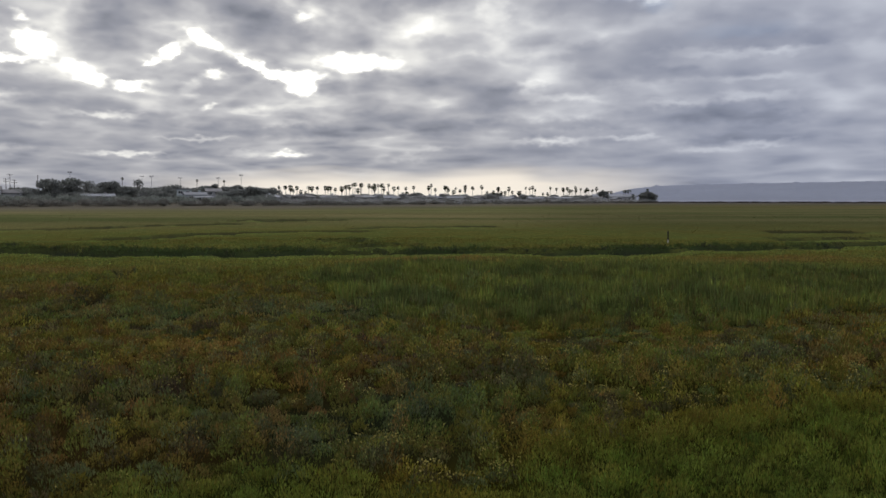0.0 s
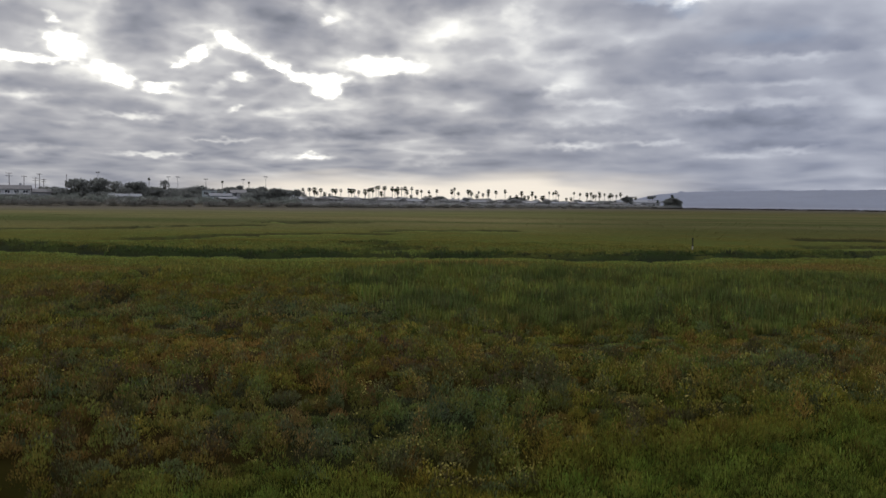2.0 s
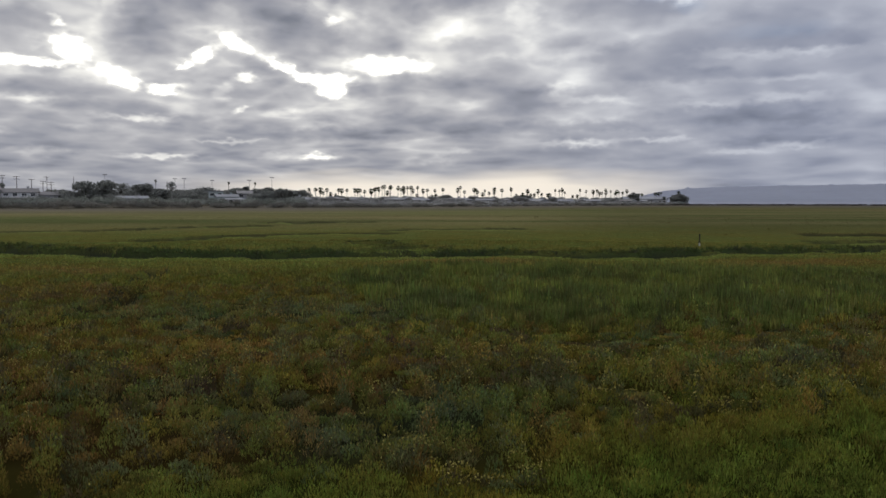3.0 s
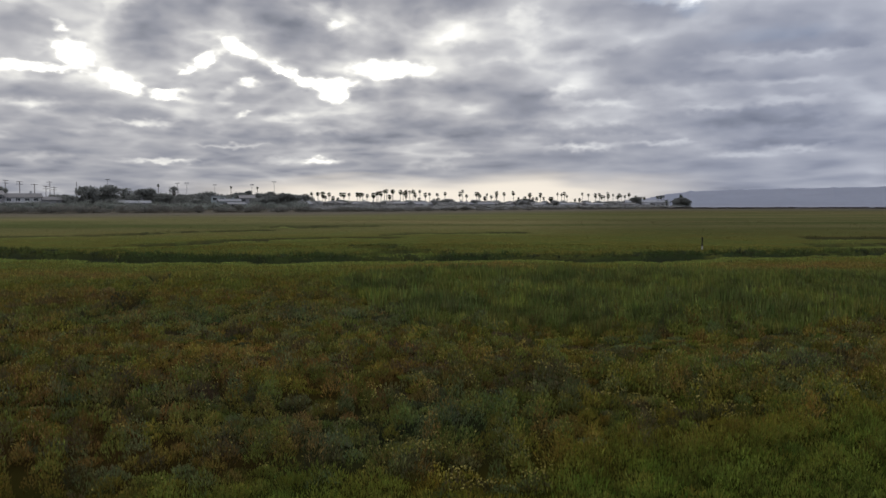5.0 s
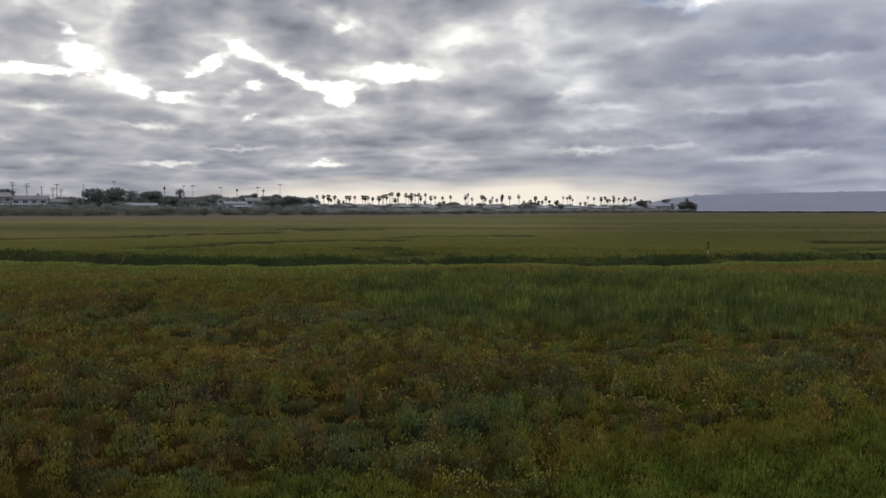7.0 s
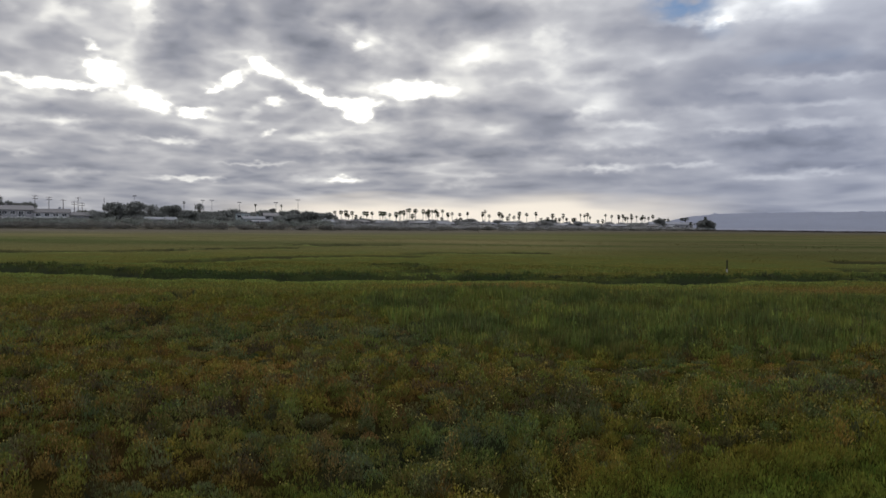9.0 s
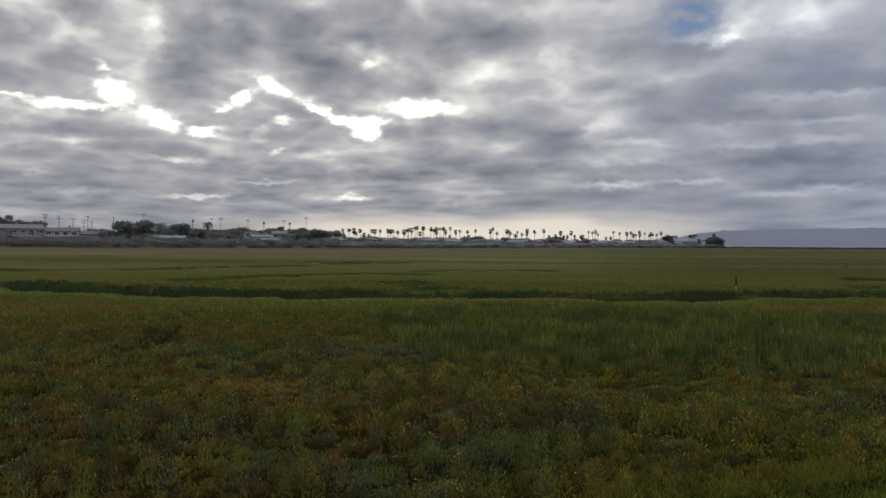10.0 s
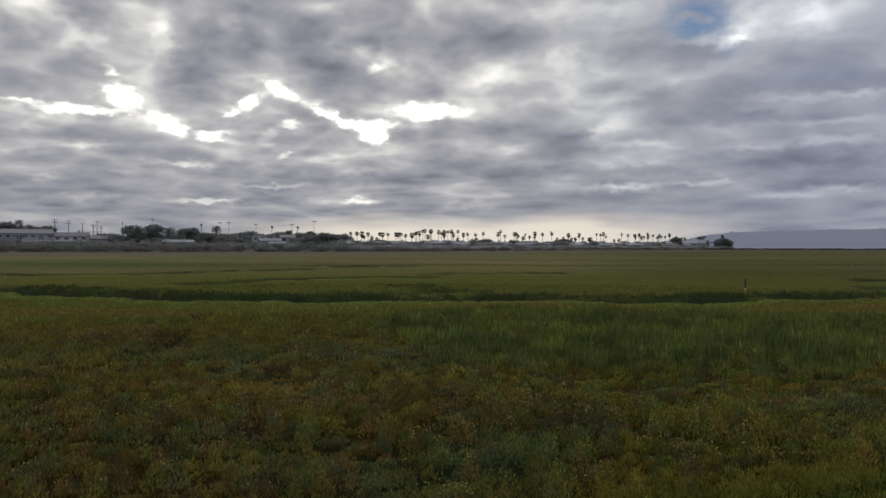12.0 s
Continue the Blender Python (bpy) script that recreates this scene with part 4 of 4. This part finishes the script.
# bearing, range, crown width, top over eye level (degrees)
TREES_WEST = [
    (-34.6, 404, 13.0, 1.35),
    (-33.66, 400, 11.3, 1.46),
    (-32.93, 402, 7.0, 1.55),
    (-32.33, 405, 12.9, 1.27),
    (-31.27, 400, 8.5, 1.24),
    (-30.12, 400, 11.3, 0.56),
    (-28.77, 398, 11.3, 0.53),
    (-27.75, 380, 10.7, 0.58),
    (-27.40, 385, 10.9, 0.77),
    (-26.18, 385, 12.2, 1.34),
    (-25.65, 395, 16.8, 0.82),
    (-24.87, 392, 11.6, 1.39),
    (-23.86, 400, 11.3, 1.17),
    (-23.13, 396, 12.6, 0.87),
    (-22.58, 395, 10.6, 1.26),
    (-21.84, 395, 14.0, 0.84),
    (-21.47, 395, 11.2, 0.88),
    (-20.80, 410, 8.7, 1.31),
    (-20.16, 396, 14.0, 0.81),
    (-19.78, 400, 11.3, 0.74),
    (-19.21, 398, 14.1, 0.86),
    (-18.64, 405, 10.3, 1.02),
    (-17.49, 395, 11.2, 0.71),
    (-16.52, 400, 10.2, 0.95),
]
TREES_EAST = [
    (-16.13, 397, 11.2, 0.75),
    (-15.89, 405, 4.0, 1.07),
    (-14.95, 398, 14.1, 0.92),
    (-15.25, 374, 9.0, 0.58),
    (-14.45, 376, 10.0, 0.72),
    (-14.36, 410, 7.0, 1.00),
    (-13.38, 380, 9.1, 0.92),
    (-12.86, 378, 6.9, 0.81),
    (-9.58, 470, 13.3, 0.41),
    (-5.94, 480, 17.0, 0.26),
    (-1.89, 520, 11.0, 0.47),
    (0.92, 560, 15.8, 0.31),
    (3.71, 600, 17.0, 0.47),
    (6.85, 620, 17.5, 0.19),
    (9.54, 650, 18.4, 0.27),
    (11.31, 660, 10.3, 0.59),
    (14.07, 662, 10, 0.40),
    (14.35, 665, 13, 0.54),
    (14.68, 663, 9, 0.38),
]


LOOSE = (-32.93, -23.86, -20.80)


def plant_trees():
    for i, (b, r, w, top) in enumerate(TREES_WEST + TREES_EAST):
        p = bearing(b, r)
        gz = float(land(np.array([p.x]), np.array([p.y]))[0])
        if b in LOOSE:
            tree(b, r, w * 0.75, at_level(top + 0.1, r) - gz, 100 + i, "open crowned thin leaved tree among the houses", flat=1.0, count=330)
        else:
            tree(b, r, w, at_level(top, r) - gz, 100 + i, "broad dark green tree among the houses")
    rr = random.Random(8)
    for i in range(118):
        b = -36 + 24 * (i + rr.random()) / 52 if i < 52 else -12 + 25.5 * (i - 52 + rr.random()) / 66
        r = float(marsh_edge(b)) + rr.uniform(30, 130)
        top = rr.uniform(0.3, 0.85) if b < -12 else rr.uniform(0.12, 0.40)
        p = bearing(b, r)
        gz = float(land(np.array([p.x]), np.array([p.y]))[0])
        tree(b, r, rr.uniform(9, 17) if b < -12 else rr.uniform(5, 10), max(at_level(top, r) - gz, 3.0), 900 + i, "low tree between the houses, greyed by haze in its colour", b > -12, count=800)
    b = -37.0
    kinds = []
    while b < 14.0:
        edge = float(marsh_edge(b))
        for row in range(3):
            bb = b + rr.uniform(-0.4, 0.4)
            kinds.append((bb, edge + 6 + row * 9 + rr.uniform(-3, 3), rr.uniform(6, 11), rr.uniform(1.6, 3.0) * (1.6 if b < -12 else 1.0)))
        b += 0.55 * 350 / edge
    for i, (bb, r, w, h) in enumerate(kinds):
        shrub(bb, r, w, h, 300 + i, "low scrub on the bank of the marsh, greyed by haze in its colour", M_DARK_BRUSH if i % 3 == 0 else M_BRUSH if bb < -12 else M_PALE_LEAF)
    for i, bb in enumerate((14.05, 14.3, 14.55, 14.75)):
        shrub(bb, 655, 9, 4.2 - i * 0.5, 650 + i, "dense dark scrub under the last tree of the town", M_LEAF)
    b = 13.5
    i = 0
    while b < 38:
        shrub(b + rr.uniform(-0.2, 0.2), float(marsh_edge(b)) + rr.uniform(-5, 5), rr.uniform(12, 17), rr.uniform(1.4, 1.8), 700 + i, "low dark scrub along the far edge of the marsh", M_FAR_SCRUB)
        b += 0.36
        i += 1


plant_trees()


# ---- houses ----
def window(parent, x, y, z, w, h, turn):
    """A framed window on a wall; turn: 0 faces -y, 90 faces +x."""
    m = Matrix.Translation((x, y, z)) @ Matrix.Rotation(radians(turn), 4, "Z")
    bm = bmesh.new()
    for cx, cz, sx, sz in ((0, -h / 2, w + 0.2, 0.12), (0, h / 2, w + 0.2, 0.12), (-w / 2, 0, 0.12, h), (w / 2, 0, 0.12, h), (0, 0, 0.07, h)):
        box(bm, cx, -0.05, cz - sz / 2, sx, 0.12, sz)
    bmesh.ops.transform(bm, verts=bm.verts, matrix=m)
    win = part("window", bm, M_TRIM, parent)
    bm = boxed(0, -0.02, -h / 2, w, 0.04, h)
    bmesh.ops.transform(bm, verts=bm.verts, matrix=m)
    part("pane", bm, M_GLASS, win)


def gable(bm, w, d, z, rise, over=0.5, thick=0.18):
    """Two roof slopes with thickness; ridge along x."""
    hw, hd = w / 2 + over, d / 2 + over
    drop = rise * over / (d / 2)
    prof = [(-hd, z - drop), (0, z + rise), (hd, z - drop), (hd, z - drop - thick), (0, z + rise - thick), (-hd, z - drop - thick)]
    a = [bm.verts.new((-hw, y, zz)) for y, zz in prof]
    b = [bm.verts.new((hw, y, zz)) for y, zz in prof]
    for i in range(6):
        j = (i + 1) % 6
        bm.faces.new((a[i], a[j], b[j], b[i]))
    for s in (a, b):
        bm.faces.new((s[0], s[1], s[4], s[5]))
        bm.faces.new((s[1], s[2], s[3], s[4]))


def house(b, r, w, d, wall_h, rise, turn, wall_mat, roof_mat, label, storeys=1, base=None, every=3.2, flat=False, name="house"):
    p = bearing(b, r)
    gz = float(land(np.array([p.x]), np.array([p.y]))[0]) if base is None else base
    t = thing(name, (p.x, p.y, gz - 0.1), -b + turn, label, "house", "houses of the town")
    bm = boxed(0, 0, 0, w, d, wall_h)
    if not flat:
        for sx in (-1, 1):
            x = sx * (w / 2 - 0.1)
            v = [bm.verts.new(c) for c in ((x, -d / 2, wall_h), (x, d / 2, wall_h), (x, 0, wall_h + rise))]
            bm.faces.new(v)
    part("wall", bm, wall_mat, t)
    bm = bmesh.new()
    if flat:
        box(bm, 0, 0, wall_h, w + 0.6, d + 0.6, 0.3, 0.04)
        box(bm, 0, 0, wall_h + 0.3, w - 0.6, d - 0.6, 0.12)
    else:
        gable(bm, w, d, wall_h, rise)
    top = part("roof", bm, roof_mat, t)
    if not flat and w > 8:
        bm = boxed(w * 0.22, 0.6, wall_h + rise * 0.4, 0.9, 0.7, rise * 0.6 + 0.7, 0.04)
        box(bm, w * 0.22, 0.6, wall_h + rise + 0.7, 1.05, 0.85, 0.12)
        part("chimney", bm, wall_mat, top)
    n = max(1, int(w / every))
    for s in range(storeys):
        z = (s + 0.55) * wall_h / storeys
        for i in range(n):
            x = (i + 0.5) * w / n - w / 2
            if s == 0 and i == n // 2:
                bm = boxed(x, -d / 2 - 0.04, 0.1, 1.0, 0.1, 2.05, 0.02)
                door = part("door", bm, M_SHINGLE, t)
                part("handle", boxed(x + 0.38, -d / 2 - 0.12, 1.05, 0.06, 0.08, 0.14), M_STEEL, door)
            else:
                window(t, x, -d / 2, z, min(1.9, w / n * 0.58), 1.3, 0)
    return t


def balcony(t, x, y, z, w):
    bm = boxed(x, y - 0.65, z, w, 1.3, 0.18, 0.02)
    slab = part("balcony", bm, M_TRIM, t)
    bm = bmesh.new()
    box(bm, x, y - 1.26, z + 1.0, w, 0.06, 0.08)
    for i in range(int(w / 0.5) + 1):
        box(bm, x - w / 2 + 0.03 + i * (w - 0.06) / int(w / 0.5), y - 1.26, z + 0.18, 0.05, 0.05, 0.84)
    part("railing", bm, M_STEEL, slab)


def porch(t, x, y, w, h, n):
    bm = boxed(x, y - 1.5, h, w, 3.0, 0.22, 0.03)
    top = part("porch_roof", bm, M_TRIM, t)
    for i in range(n):
        part("post", boxed(x - w / 2 + 0.2 + i * (w - 0.4) / (n - 1), y - 2.85, 0, 0.22, 0.22, h), M_TRIM, top)


def glass_door(t, x, y, z, w, h):
    """A wide dark sliding door in a white frame, standing in for a dark opening."""
    bm = bmesh.new()
    for cx, cz, sx, sz in ((0, h - 0.1, w + 0.2, 0.1), (-w / 2, 0, 0.1, h), (w / 2, 0, 0.1, h), (0, 0, 0.08, h)):
        box(bm, x + cx, y - 0.06, z + cz, sx, 0.12, sz)
    door = part("sliding_door", bm, M_TRIM, t)
    part("pane", boxed(x, y - 0.03, z + 0.05, w, 0.05, h - 0.1), M_GLASS, door)


def build_town():
    a = house(-33.6, 372, 33, 12, 6.0, 1.7, 4, M_STUCCO, M_SHINGLE, "long two storey grey stucco apartment house with balconies", 2, every=3.0)
    for x in (-12, -4, 4, 12):
        balcony(a, x, -6, 3.0, 3.0)
        glass_door(a, x, -6.0, 3.18, 2.2, 2.1)
    porch(a, 10, -6, 10, 2.6, 5)
    bay = part("bay", boxed(-8.0, -7.2, 0, 5.0, 2.4, 5.6, 0.05), M_STUCCO, a)
    bm = bmesh.new()
    gable(bm, 5.0, 2.4, 0, 0.8)
    bmesh.ops.translate(bm, verts=bm.verts, vec=(-8.0, -7.2, 5.6))
    part("bay_roof", bm, M_SHINGLE, bay)
    h = house(-29.9, 372, 13, 10, 5.0, 1.5, -3, M_WHITE, M_SHINGLE, "pale two storey house with a pillared porch", 2)
    porch(h, 0, -5, 12, 2.7, 5)
    for x in (-4.4, -1.6, 1.6, 4.4):
        glass_door(h, x, -5.08, 0.1, 2.0, 2.2)
    house(-28.4, 380, 8, 9, 4.0, 1.3, 8, M_WHITE, M_SHINGLE, "small pale house with a grey roof")
    house(-23.3, 372, 12.5, 9, 2.6, 1.0, 2, M_STUCCO, M_LIGHT_ROOF, "low house with a wide pale roof")
    house(-20.0, 392, 11, 9, 3.0, 1.2, -4, M_STUCCO, M_SHINGLE, "low grey house under dark trees")
    house(-17.9, 385, 6.5, 8, 5.6, 1.2, 0, M_TEAL, M_LIGHT_ROOF, "pale teal tower like house", 2, flat=True)
    house(-17.2, 372, 9, 7, 3.4, 1.0, 6, M_TEAL, M_LIGHT_ROOF, "pale teal low house beside the taller one")
    house(-16.0, 386, 6.5, 8, 5.0, 1.2, 3, M_WHITE, M_SHINGLE, "narrow pale two storey house with a shingled roof", 2)
    house(-16.75, 366, 7, 6, 2.2, 0.6, 10, M_WHITE, M_LIGHT_ROOF, "white shed with a low bright roof")
    r = random.Random(21)
    b = -12.6
    i = 0
    while b < 13.4:
        edge = float(marsh_edge(b))
        for row in range(4):
            rng_ = edge + 46 + row * 27 + r.uniform(-6, 6)
            w = r.uniform(6.5, 11.5)
            house(b + r.uniform(-0.6, 0.6), rng_, w, r.uniform(7, 9), r.uniform(2.2, 2.6), r.uniform(0.7, 1.2), r.uniform(-60, 60),
                  M_WHITE if r.random() < 0.55 else M_STUCCO, M_LIGHT_ROOF if r.random() < 0.55 else M_SHINGLE,
                  "low pale house in the rows of the seaside town", every=4.0)
            i += 1
        b += 2.0 * 420 / edge
    house(11.6, 680, 24, 11, 4.2, 1.8, 5, M_WHITE, M_LIGHT_ROOF, "long white shed at the end of the town")
    house(12.9, 690, 16, 10, 4.4, 1.6, -8, M_WHITE, M_LIGHT_ROOF, "white shed with a pale roof")


build_town()


# ---- poles, lamps and wires ----
def utility_pole(b, r, top, arms=1, turn=0.0, lamp=False):
    p = bearing(b, r)
    gz = float(land(np.array([p.x]), np.array([p.y]))[0])
    high = at_level(top, r) - gz
    if lamp:
        t = thing("street_lamp", (p.x, p.y, gz), -b + turn, "tall slim grey lamp standard with two heads", "street lamp", "lamps over the town")
    else:
        t = thing("utility_pole", (p.x, p.y, gz), -b + turn, "weathered wooden utility pole with crossarms" if arms else "thick bare dark wooden pole beside the trees", "utility pole", "utility poles")
    bm = bmesh.new()
    tube(bm, [Vector((0, 0, -0.5)), Vector((0, 0, high * 0.5)), Vector((0, 0, high))], [0.2, 0.17, 0.13] if not lamp else [0.16, 0.12, 0.08], 8)
    part("pole", bm, M_STEEL if lamp else M_WOOD, t)
    if lamp:
        part("arm", boxed(0, 0, high - 0.15, 1.0, 0.12, 0.12), M_STEEL, t)
        for s in (-1, 1):
            part("lamp_head", boxed(s * 0.65, 0, high - 0.4, 0.8, 0.45, 0.45, 0.06), M_STEEL, t)
    else:
        for i in range(arms):
            arm = part("crossarm", boxed(0, 0.16, high - 0.45 - i * 1.1, 2.6, 0.12, 0.16, 0.02), M_WOOD, t)
            for s in (-1.15, -0.5, 0.5, 1.15):
                bm = bmesh.new()
                tube(bm, [Vector((s, 0.16, high - 0.29 - i * 1.1)), Vector((s, 0.16, high - 0.08 - i * 1.1))], [0.06, 0.045], 6)
                part("insulator", bm, M_GLASS, arm)
    return t


POLES = [
    (-30.88, 1.65), (-30.08, 1.59), (-29.25, 1.42), (-28.60, 1.31), (-28.37, 1.58), (-28.13, 1.24), (-26.81, 1.56),
]
LAMPS = [
    (-24.94, 1.77), (-19.97, 1.56), (-15.66, 1.47), (-14.13, 1.68), (-20.57, 1.55), (-18.14, 1.45),
]
THIN_PALMS = [
    (-21.81, 1.46), (-17.06, 1.34), (-15.27, 1.31),
]


def build_poles():
    for i, (b, top) in enumerate(POLES):
        utility_pole(b, 400 + 8 * i, top, (2, 2, 1, 2, 1, 2, 0)[i], (i * 37) % 50 - 25)
    for i, (b, top) in enumerate(LAMPS):
        utility_pole(b, 430 + 9 * i, top, 1, (i * 53) % 60 - 30, True)
    for i, (b, top) in enumerate(THIN_PALMS):
        palm(b, top, 440 + 12 * i, 200 + i * 3, 0.6)


build_poles()


# ---- the marker post in the marsh ----
def build_post():
    x, y = 15.5, 55.0
    z = float(land(np.array([x]), np.array([y]))[0])
    t = thing("marker_post", (x, y, z - 0.05), 10, "slim black marker post with a white foot", "post")
    bm = bmesh.new()
    tube(bm, [Vector((0, 0, 0)), Vector((0, 0, 0.29))], [0.05, 0.05], 10)
    part("foot", bm, M_POST_WHITE, t, "white painted foot")
    bm = bmesh.new()
    tube(bm, [Vector((0, 0, 0.29)), Vector((0, 0, 0.84)), Vector((0.003, 0, 0.87))], [0.06, 0.058, 0.044], 10)
    part("pole", bm, M_POST_DARK, t)


build_post()
